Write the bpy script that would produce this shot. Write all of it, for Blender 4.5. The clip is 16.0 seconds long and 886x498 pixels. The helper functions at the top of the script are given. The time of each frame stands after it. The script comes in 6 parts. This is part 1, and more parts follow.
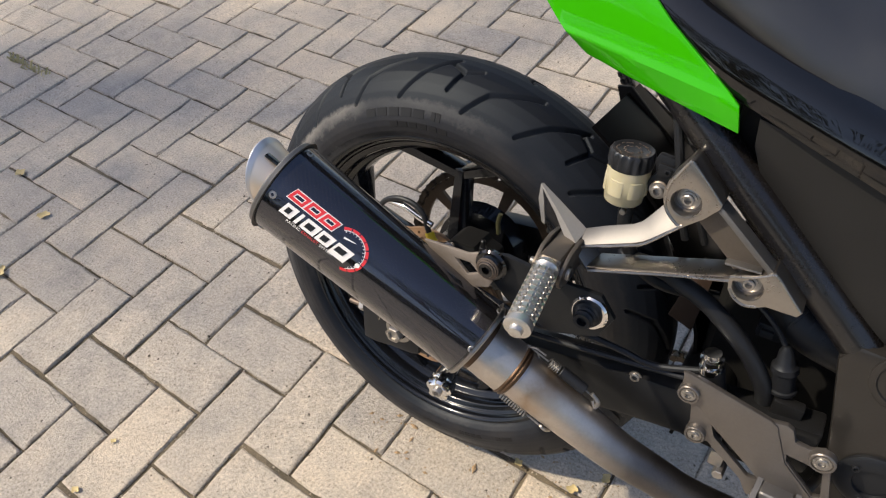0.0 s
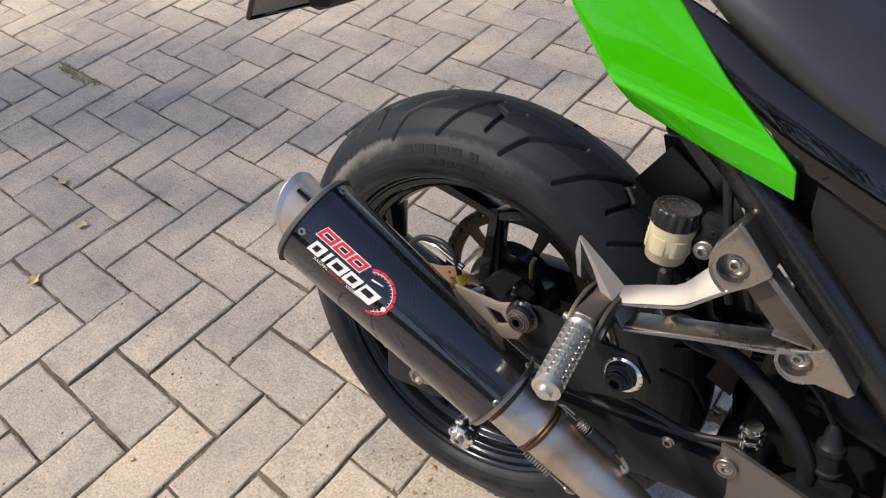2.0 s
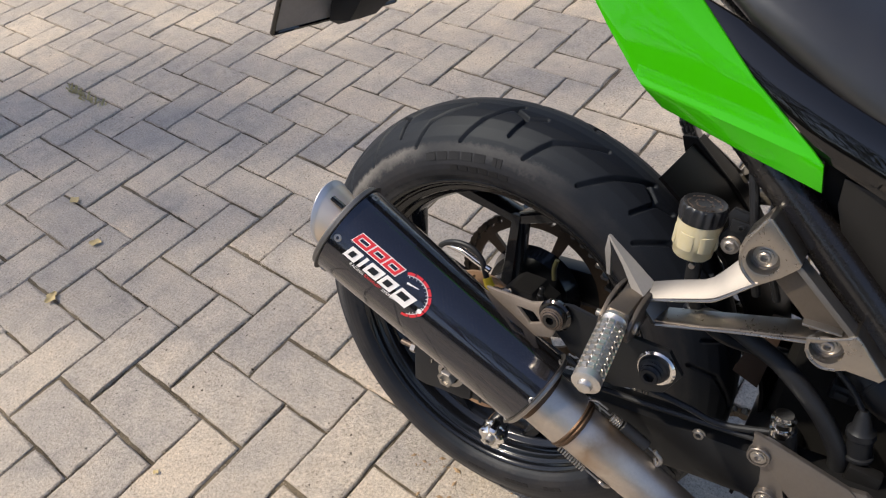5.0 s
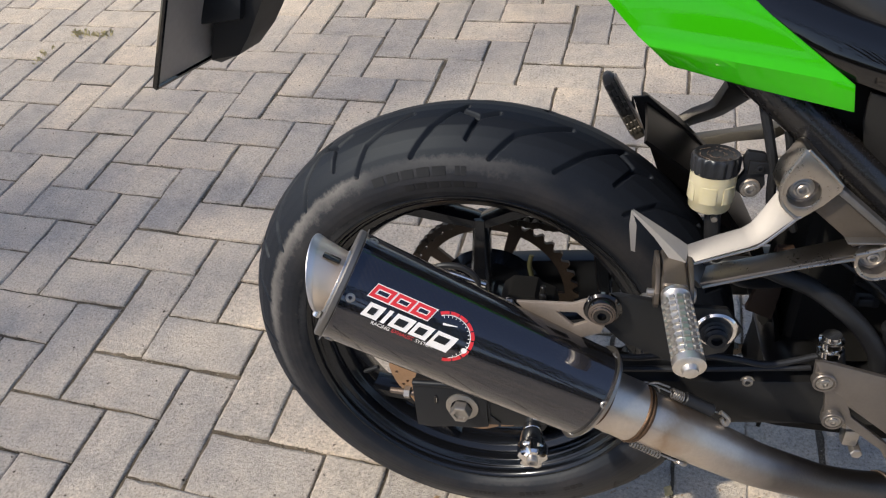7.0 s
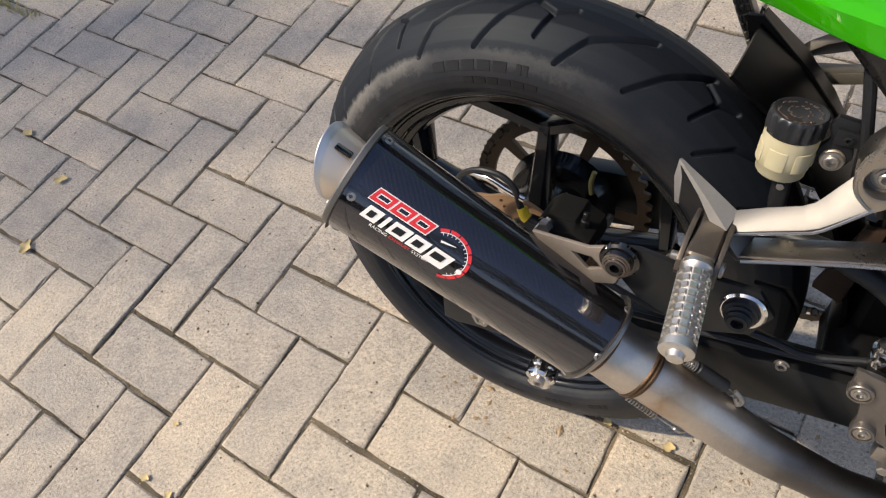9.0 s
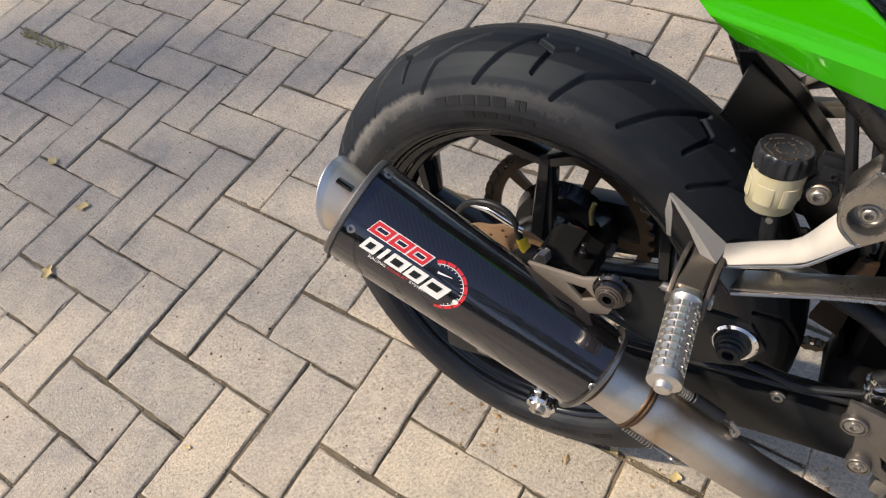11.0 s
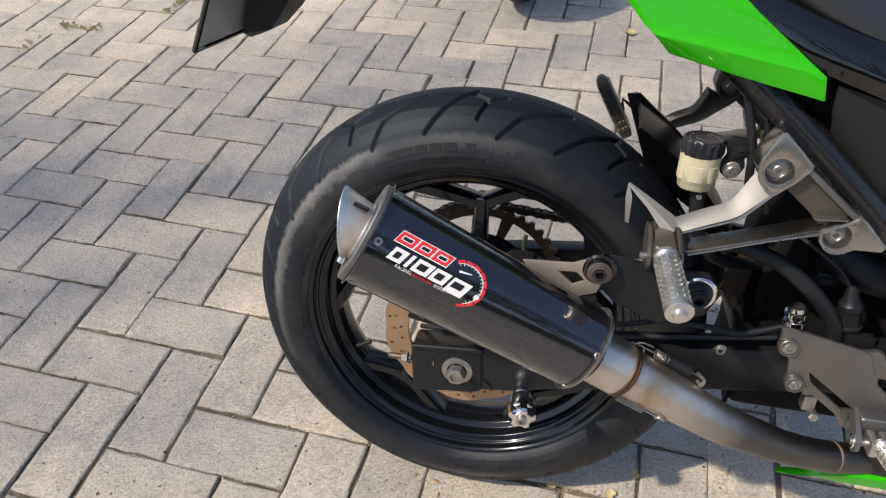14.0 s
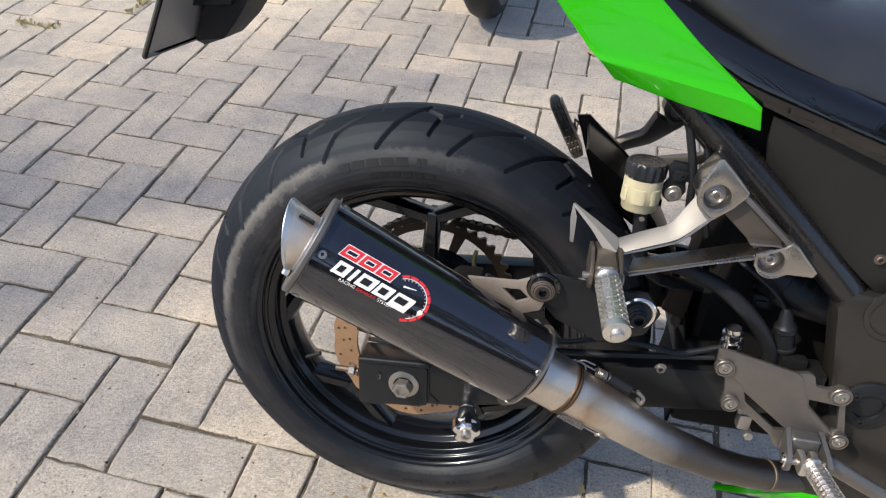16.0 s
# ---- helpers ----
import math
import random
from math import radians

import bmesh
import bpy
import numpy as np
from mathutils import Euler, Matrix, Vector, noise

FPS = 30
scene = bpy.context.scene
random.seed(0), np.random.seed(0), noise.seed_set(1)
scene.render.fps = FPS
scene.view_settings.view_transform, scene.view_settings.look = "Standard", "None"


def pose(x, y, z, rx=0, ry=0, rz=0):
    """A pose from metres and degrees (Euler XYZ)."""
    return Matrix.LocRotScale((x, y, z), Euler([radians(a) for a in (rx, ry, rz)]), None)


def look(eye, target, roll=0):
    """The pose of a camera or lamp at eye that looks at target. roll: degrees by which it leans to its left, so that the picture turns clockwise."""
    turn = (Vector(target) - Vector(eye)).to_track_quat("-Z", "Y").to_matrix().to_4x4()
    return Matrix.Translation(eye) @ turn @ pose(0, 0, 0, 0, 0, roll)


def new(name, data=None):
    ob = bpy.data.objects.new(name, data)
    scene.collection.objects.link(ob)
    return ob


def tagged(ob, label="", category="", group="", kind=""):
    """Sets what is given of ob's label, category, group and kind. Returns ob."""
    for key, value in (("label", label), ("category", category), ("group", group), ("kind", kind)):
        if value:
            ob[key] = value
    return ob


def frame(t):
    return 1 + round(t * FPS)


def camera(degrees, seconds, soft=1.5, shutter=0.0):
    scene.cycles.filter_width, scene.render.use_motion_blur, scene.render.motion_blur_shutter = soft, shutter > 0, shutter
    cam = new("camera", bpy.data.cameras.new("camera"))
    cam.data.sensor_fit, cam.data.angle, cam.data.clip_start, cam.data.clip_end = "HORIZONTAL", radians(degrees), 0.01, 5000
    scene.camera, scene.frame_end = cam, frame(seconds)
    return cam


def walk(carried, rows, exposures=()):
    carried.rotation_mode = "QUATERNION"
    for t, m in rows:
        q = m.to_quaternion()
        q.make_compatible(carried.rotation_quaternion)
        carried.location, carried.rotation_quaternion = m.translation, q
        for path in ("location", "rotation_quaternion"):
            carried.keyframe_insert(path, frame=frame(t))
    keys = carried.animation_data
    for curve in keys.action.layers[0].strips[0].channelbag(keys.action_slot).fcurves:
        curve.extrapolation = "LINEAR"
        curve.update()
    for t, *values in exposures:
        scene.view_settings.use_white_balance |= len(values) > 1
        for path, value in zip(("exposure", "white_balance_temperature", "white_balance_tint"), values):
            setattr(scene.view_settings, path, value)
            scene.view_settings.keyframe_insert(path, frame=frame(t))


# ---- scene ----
cam = camera(65.6, 16.0, 1.2)
PATH = [
    (0, (0.379, -0.428, 1.05), (-0.449, 0.637, -0.426), -8.4),
    (0.5, (0.37, -0.413, 1.049), (-0.497, 0.634, -0.419), -8.6),
    (1, (0.362, -0.405, 1.05), (-0.539, 0.644, -0.395), -8.4),
    (1.5, (0.362, -0.399, 1.05), (-0.538, 0.665, -0.385), -8.8),
    (2, (0.361, -0.4, 1.05), (-0.564, 0.654, -0.376), -7.6),
    (2.5, (0.365, -0.404, 1.054), (-0.584, 0.634, -0.368), -7.4),
    (3, (0.37, -0.413, 1.058), (-0.58, 0.631, -0.36), -7.6),
    (3.5, (0.37, -0.424, 1.058), (-0.589, 0.617, -0.355), -7.5),
    (4, (0.366, -0.434, 1.057), (-0.582, 0.62, -0.353), -7.5),
    (4.2, (0.365, -0.43, 1.061), (-0.588, 0.624, -0.346), -8.3),
    (6.3, (0.204, -0.461, 1.051), (-0.438, 0.781, -0.379), -9.8),
    (6.5, (0.17, -0.465, 1.045), (-0.339, 0.824, -0.397), -10.7),
    (7, (0.144, -0.451, 1.037), (-0.3, 0.862, -0.405), -9.3),
    (7.5, (0.2, -0.409, 1.043), (-0.399, 0.782, -0.448), -5.4),
    (8, (0.241, -0.395, 1.033), (-0.504, 0.566, -0.555), -10.4),
    (8.5, (0.251, -0.361, 1.035), (-0.48, 0.503, -0.614), -13.8),
    (9, (0.234, -0.352, 1.032), (-0.525, 0.479, -0.622), -16.5),
    (11.5, (0.257, -0.345, 1.049), (-0.575, 0.52, -0.551), -17.4),
    (12, (0.256, -0.359, 1.051), (-0.55, 0.522, -0.554), -17.4),
    (12.5, (0.205, -0.392, 1.059), (-0.391, 0.683, -0.519), -12.8),
    (13, (0.093, -0.496, 1.081), (-0.211, 0.837, -0.378), -11.5),
    (13.5, (0.084, -0.54, 1.054), (-0.287, 0.813, -0.371), -6.1),
    (14, (0.108, -0.554, 1.035), (-0.221, 0.85, -0.351), -2.3),
    (14.5, (0.118, -0.558, 1.033), (-0.118, 0.87, -0.347), -2.0),
    (15, (0.121, -0.577, 1.039), (-0.091, 0.863, -0.333), -2.2),
    (15.5, (0.117, -0.573, 1.036), (-0.092, 0.868, -0.335), -1.0),
    (16, (0.127, -0.55, 1.041), (-0.108, 0.894, -0.323), 1.9),
]
EXPOSURES = [(0, 0.398, 6950, 15), (2, 0.398, 6950, 17), (4.2, 0.348, 6950, 17), (6.5, 0.28, 6650, 15), (7.2, 0.38, 6650, 15), (7.5, 0.478, 6800, 17), (8.5, 0.408, 7100, 16), (12, 0.368, 7100, 15), (13, 0.35, 6700, 14), (16, 0.538, 6500, 14)]
walk(cam, [(t, look(eye, target, roll)) for t, eye, target, roll in PATH], exposures=EXPOSURES)
# ---------------------------------------------------------------- world, sun
SUN_FROM = Vector((-0.72, -0.42, 1.0)).normalized()
world = bpy.data.worlds.new("sky")
scene.world = world
world.use_nodes = True
wn, wl = world.node_tree.nodes, world.node_tree.links
sky = wn.new("ShaderNodeTexSky")
sky.sky_type, sky.sun_disc = "NISHITA", False
sky.sun_elevation = math.asin(SUN_FROM.z)
sky.sun_rotation = math.atan2(SUN_FROM.x, SUN_FROM.y)
sky.dust_density, sky.ozone_density = 1.5, 1.4
wl.new(sky.outputs[0], wn["Background"].inputs[0])
wn["Background"].inputs[1].default_value = 0.15
sun = new("sun", bpy.data.lights.new("sun", "SUN"))
sun.data.energy, sun.data.angle, sun.data.color = 3.85, radians(1.4), (1.0, 0.902, 0.705)
sun.matrix_world = look(SUN_FROM * 20, (0, 0, 0))


# ---------------------------------------------------------------- materials
def nodes_of(name):
    m = bpy.data.materials.new(name)
    m.use_nodes = True
    return m, m.node_tree.nodes, m.node_tree.links, m.node_tree.nodes["Principled BSDF"]


def ramp(nodes, links, source, stops):
    r = nodes.new("ShaderNodeValToRGB")
    while len(r.color_ramp.elements) < len(stops):
        r.color_ramp.elements.new(0.5)
    for e, (at, colour) in zip(r.color_ramp.elements, stops):
        e.position, e.color = at, (*colour, 1)
    links.new(source, r.inputs[0])
    return r.outputs[0]


def noise_tex(nodes, links, scale, detail=4, rough=0.55, coord="Object"):
    tc = nodes.new("ShaderNodeTexCoord")
    n = nodes.new("ShaderNodeTexNoise")
    n.inputs["Scale"].default_value, n.inputs["Detail"].default_value, n.inputs["Roughness"].default_value = scale, detail, rough
    links.new(tc.outputs[coord], n.inputs["Vector"])
    return n.outputs["Fac"]


def maths(nodes, links, op, a, b=None, clamp=False):
    m = nodes.new("ShaderNodeMath")
    m.operation, m.use_clamp = op, clamp
    for i, v in enumerate((a, b)):
        if v is None:
            continue
        if isinstance(v, (int, float)):
            m.inputs[i].default_value = v
        else:
            links.new(v, m.inputs[i])
    return m.outputs[0]


def mixed(nodes, links, fac, a, b, blend="MIX"):
    m = nodes.new("ShaderNodeMix")
    m.data_type, m.blend_type = "RGBA", blend
    for i, v in ((0, fac), (6, a), (7, b)):
        if isinstance(v, (int, float)):
            m.inputs[i].default_value = v
        elif isinstance(v, tuple):
            m.inputs[i].default_value = (*v, 1)
        else:
            links.new(v, m.inputs[i])
    return m.outputs[2]


def bumped(nodes, links, bsdf, height, strength, dist=0.001):
    b = nodes.new("ShaderNodeBump")
    b.inputs["Strength"].default_value, b.inputs["Distance"].default_value = strength, dist
    links.new(height, b.inputs["Height"])
    links.new(b.outputs[0], bsdf.inputs["Normal"])


def simple(name, colour, rough, metal=0.0, vary=0.12, scale=60.0, bump=0.1, coat=0.0, spec=0.5, rough_vary=0.08):
    """One base colour with dirt and grain at two scales."""
    m, n, l, b = nodes_of(name)
    big, fine = noise_tex(n, l, scale * 0.25, 3), noise_tex(n, l, scale * 6, 5, 0.65)
    dark = tuple(c * (1 - vary) for c in colour)
    light = tuple(min(1, c * (1 + vary)) for c in colour)
    both = maths(n, l, "ADD", maths(n, l, "MULTIPLY", big, 0.6), maths(n, l, "MULTIPLY", fine, 0.4))
    l.new(ramp(n, l, both, [(0.3, dark), (0.7, light)]), b.inputs["Base Color"])
    l.new(maths(n, l, "ADD", maths(n, l, "MULTIPLY", maths(n, l, "SUBTRACT", both, 0.5), rough_vary * 4), rough, True), b.inputs["Roughness"])
    b.inputs["Metallic"].default_value = metal
    b.inputs["Coat Weight"].default_value = coat
    b.inputs["Coat Roughness"].default_value = 0.05
    b.inputs["Specular IOR Level"].default_value = spec
    # near-black materials get a blue-tinted sheen in place of cool sky reflections
    if max(colour) < 0.02:
        b.inputs["Specular Tint"].default_value = (0.80, 0.90, 1.0, 1.0)
    if bump:
        bumped(n, l, b, fine, bump, 0.0006)
    return m


GREEN = simple("green_paint", (0.020, 0.375, 0.0010), 0.35, vary=0.03, scale=20, bump=0.0, coat=0.65, spec=0.08)
GLOSS = simple("gloss_black_paint", (0.003, 0.003, 0.0035), 0.10, vary=0.2, scale=30, bump=0.0, coat=1.0, spec=0.10, rough_vary=0.02)
GLOSS.node_tree.nodes["Principled BSDF"].inputs["Coat IOR"].default_value = 1.55
GLOSS.node_tree.nodes["Principled BSDF"].inputs["Coat Roughness"].default_value = 0.02
RIMBLACK = simple("satin_black_rim_paint", (0.0045, 0.0052, 0.0070), 0.2, vary=0.3, scale=40, bump=0.03, coat=0.3, spec=0.3, rough_vary=0.04)
SATIN = simple("satin_black_steel", (0.0095, 0.0098, 0.0106), 0.34, vary=0.25, scale=50, bump=0.05, spec=0.35)
RAIL = simple("gloss_black_frame_paint", (0.010, 0.009, 0.009), 0.28, vary=0.2, scale=40, bump=0.04, coat=0.3, spec=0.5, rough_vary=0.05)
DUSTALU = simple("dusty_aluminium", (0.33, 0.285, 0.245), 0.48, metal=0.6, vary=0.15, scale=60, bump=0.1)
CARRIER = simple("matt_black_plastic", (0.011, 0.011, 0.012), 0.55, vary=0.25, scale=60, bump=0.15, spec=0.25)
PLASTIC = simple("black_plastic", (0.0100, 0.0108, 0.0128), 0.42, vary=0.25, scale=60, bump=0.12, spec=0.3)
COVER = simple("charcoal_textured_plastic", (0.0145, 0.0140, 0.0135), 0.5, vary=0.15, scale=90, bump=0.35, spec=0.3)
BRONZE = simple("dark_bronze_casting", (0.025, 0.0235, 0.022), 0.36, metal=0.2, vary=0.18, scale=70, bump=0.20, coat=0.25, spec=0.3)
HOSE = simple("black_hose_rubber", (0.0130, 0.0138, 0.0160), 0.48, vary=0.2, scale=80, bump=0.1, spec=0.35)
VINYL = simple("black_seat_vinyl", (0.017, 0.0165, 0.017), 0.40, vary=0.15, scale=120, bump=0.10, spec=0.95)
ALU = simple("cast_aluminium", (0.182, 0.181, 0.180), 0.54, metal=0.92, vary=0.10, scale=50, bump=0.08, rough_vary=0.06)
CAST = simple("dull_cast_aluminium", (0.33, 0.325, 0.32), 0.52, metal=0.45, vary=0.10, scale=50, bump=0.08, rough_vary=0.05)
FORGED = simple("satin_forged_aluminium", (0.39, 0.368, 0.342), 0.29, metal=1.0, vary=0.10, scale=50, bump=0.06, rough_vary=0.05)
HEELMETAL = simple("brown_grey_cast_aluminium", (0.185, 0.173, 0.164), 0.40, metal=0.8, vary=0.12, scale=60, bump=0.12, spec=0.4)
# browner copy of the bracket metal; on the web it paints in brown reflections
WEB = simple("browned_copy_aluminium", (0.115, 0.100, 0.086), 0.42, metal=0.7, vary=0.15, scale=60, bump=0.12, spec=0.4)
PEGALU = simple("polished_peg_aluminium", (0.62, 0.60, 0.57), 0.36, metal=0.95, vary=0.14, scale=90, bump=0.05)
STEEL = simple("zinc_steel", (0.36, 0.345, 0.325), 0.36, metal=0.9, vary=0.2, scale=150, bump=0.12)
CHROME = simple("chromed_steel", (0.75, 0.74, 0.72), 0.14, metal=1.0, vary=0.1, scale=90, bump=0.03)
DISC = simple("worn_brake_disc_steel", (0.36, 0.23, 0.14), 0.42, metal=0.6, vary=0.25, scale=70, bump=0.1)
SPROCKET = simple("oily_sprocket_steel", (0.085, 0.060, 0.040), 0.55, metal=0.5, vary=0.4, scale=60, bump=0.1)
CHAIN = simple("greasy_chain_steel", (0.06, 0.05, 0.04), 0.42, metal=0.7, vary=0.4, scale=150, bump=0.2)
YELLOW = simple("yellow_tape", (0.62, 0.45, 0.02), 0.5, vary=0.1, bump=0.05)
RED = simple("red_plastic", (0.06, 0.008, 0.007), 0.4, vary=0.15, bump=0.05)
LABELWHITE = simple("white_sticker_vinyl", (0.8, 0.8, 0.8), 0.35, vary=0.03, bump=0.0)
LABELRED = simple("red_sticker_vinyl", (0.62, 0.03, 0.04), 0.35, vary=0.08, bump=0.0)
LABELBLACK = simple("black_sticker_vinyl", (0.012, 0.012, 0.012), 0.35, vary=0.1, bump=0.0)
PLATE = simple("grey_plate_back", (0.30, 0.285, 0.275), 0.45, metal=0.2, vary=0.15, scale=25, bump=0.03)
CAPBLACK = simple("worn_black_cap", (0.015, 0.016, 0.019), 0.34, vary=0.7, scale=160, bump=0.25)
THREAD = simple("dull_threaded_steel", (0.16, 0.13, 0.11), 0.5, metal=0.8, vary=0.3, scale=200, bump=0.5)
# darker copy of the bracket aluminium: far-side shade put into the colour
FARARM = simple("shaded_far_casting", (0.085, 0.080, 0.070), 0.42, metal=0.3, vary=0.2, scale=60, bump=0.15)
FINBLACK = simple("smooth_black_plastic", (0.0022, 0.0022, 0.0026), 0.34, vary=0.3, scale=40, bump=0.02, spec=0.06, rough_vary=0.03)
COLLAR = simple("warm_collar_steel", (0.55, 0.50, 0.45), 0.34, metal=0.9, vary=0.15, scale=40, bump=0.06)
MARK = simple("smooth_black_rubber", (0.012, 0.012, 0.013), 0.55, vary=0.2, scale=90, bump=0.08, spec=0.25)
WELD = simple("browned_weld_steel", (0.10, 0.063, 0.040), 0.45, metal=0.85, vary=0.3, scale=150, bump=0.4)
# near-black that paints the shade of inner parts into their colour
SHADEBLACK = simple("shade_black_plastic", (0.008, 0.008, 0.008), 0.65, vary=0.3, scale=50, bump=0.15, spec=0.12)
RUST = simple("rusty_brown_steel", (0.032, 0.017, 0.010), 0.7, metal=0.2, vary=0.3, scale=60, bump=0.2)
LEAFY = simple("dry_leaf", (0.52, 0.42, 0.21), 0.7, vary=0.3, scale=120, bump=0.3)
MOSSCAP = simple("yellow_green_rubber", (0.035, 0.036, 0.012), 0.6, vary=0.2, scale=80, bump=0.1)
LITTER = simple("brown_litter", (0.30, 0.21, 0.12), 0.9, vary=0.5, scale=30, bump=0.0)
GRIT = simple("pale_grit", (0.42, 0.37, 0.30), 0.9, vary=0.4, scale=40, bump=0.0)
CRUMB = simple("soil_crumbs", (0.145, 0.124, 0.086), 0.95, vary=0.6, scale=30, bump=0.0)
MOSS = simple("dry_grass", (0.46, 0.41, 0.22), 0.8, vary=0.35, scale=80, bump=0.0)


def pipe_steel():
    """Bare steel, heat-tinted brown near the weld; grey, then near black further along."""
    m, n, l, b = nodes_of("heat_tinted_steel")
    uv = n.new("ShaderNodeUVMap")
    sep = n.new("ShaderNodeSeparateXYZ")
    l.new(uv.outputs[0], sep.inputs[0])
    wob = noise_tex(n, l, 25, 4)
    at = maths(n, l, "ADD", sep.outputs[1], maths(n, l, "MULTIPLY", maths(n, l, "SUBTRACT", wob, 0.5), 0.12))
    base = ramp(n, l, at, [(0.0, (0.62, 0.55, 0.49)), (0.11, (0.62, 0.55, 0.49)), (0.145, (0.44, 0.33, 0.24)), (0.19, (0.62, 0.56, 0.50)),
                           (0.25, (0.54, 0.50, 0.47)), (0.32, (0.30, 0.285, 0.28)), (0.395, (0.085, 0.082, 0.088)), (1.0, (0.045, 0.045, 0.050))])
    fine = noise_tex(n, l, 400, 5, 0.7)
    l.new(mixed(n, l, maths(n, l, "MULTIPLY", fine, 0.35), base, (0.28, 0.25, 0.22)), b.inputs["Base Color"])
    b.inputs["Metallic"].default_value = 0.95
    l.new(maths(n, l, "ADD", maths(n, l, "MULTIPLY", fine, 0.2), 0.30), b.inputs["Roughness"])
    bumped(n, l, b, fine, 0.12, 0.0005)
    return m


def tip_steel():
    m, n, l, b = nodes_of("blued_tip_steel")
    uv = n.new("ShaderNodeUVMap")
    sep = n.new("ShaderNodeSeparateXYZ")
    l.new(uv.outputs[0], sep.inputs[0])
    at = maths(n, l, "ADD", sep.outputs[1], maths(n, l, "MULTIPLY", noise_tex(n, l, 30, 3), 0.15))
    base = ramp(n, l, at, [(0.05, (0.46, 0.51, 0.60)), (0.35, (0.64, 0.65, 0.68)), (0.7, (0.74, 0.66, 0.57)), (1.0, (0.62, 0.50, 0.40))])
    l.new(base, b.inputs["Base Color"])
    b.inputs["Metallic"].default_value = 0.9
    fine = noise_tex(n, l, 300, 5, 0.7)
    l.new(maths(n, l, "ADD", maths(n, l, "MULTIPLY", fine, 0.16), 0.36), b.inputs["Roughness"])
    bumped(n, l, b, fine, 0.06, 0.0004)
    return m


def carbon():
    """Twill weave under clear lacquer, in tows about 2 mm wide."""
    m, n, l, b = nodes_of("carbon_fibre")
    uv = n.new("ShaderNodeUVMap")
    sep = n.new("ShaderNodeSeparateXYZ")
    l.new(uv.outputs[0], sep.inputs[0])
    u, v = maths(n, l, "MULTIPLY", sep.outputs[0], 760), maths(n, l, "MULTIPLY", sep.outputs[1], 760)
    step = maths(n, l, "FLOORED_MODULO", maths(n, l, "ADD", maths(n, l, "FLOOR", u), maths(n, l, "FLOOR", v)), 4)
    over = maths(n, l, "LESS_THAN", step, 1.5)
    fu, fv = maths(n, l, "FRACT", u), maths(n, l, "FRACT", v)
    round_u = maths(n, l, "SINE", maths(n, l, "MULTIPLY", fu, math.pi))
    round_v = maths(n, l, "SINE", maths(n, l, "MULTIPLY", fv, math.pi))
    h = maths(n, l, "ADD", maths(n, l, "MULTIPLY", over, round_u), maths(n, l, "MULTIPLY", maths(n, l, "SUBTRACT", 1.0, over), round_v))
    shade = mixed(n, l, over, (0.0040, 0.0040, 0.0042), (0.0098, 0.0092, 0.0090))
    smear = noise_tex(n, l, 22, 4)
    l.new(mixed(n, l, maths(n, l, "MULTIPLY", smear, 0.25), shade, (0.012, 0.011, 0.010)), b.inputs["Base Color"])
    l.new(maths(n, l, "ADD", maths(n, l, "MULTIPLY", over, 0.12), 0.15), b.inputs["Roughness"])
    # blue specular tint imitates the sky's reflection on the can
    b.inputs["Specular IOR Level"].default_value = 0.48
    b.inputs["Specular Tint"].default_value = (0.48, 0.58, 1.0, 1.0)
    b.inputs["Coat Weight"].default_value = 0.8
    b.inputs["Coat IOR"].default_value = 1.75
    l.new(maths(n, l, "ADD", maths(n, l, "MULTIPLY", smear, 0.03), 0.01), b.inputs["Coat Roughness"])
    bumped(n, l, b, h, 0.04, 0.0003)
    return m


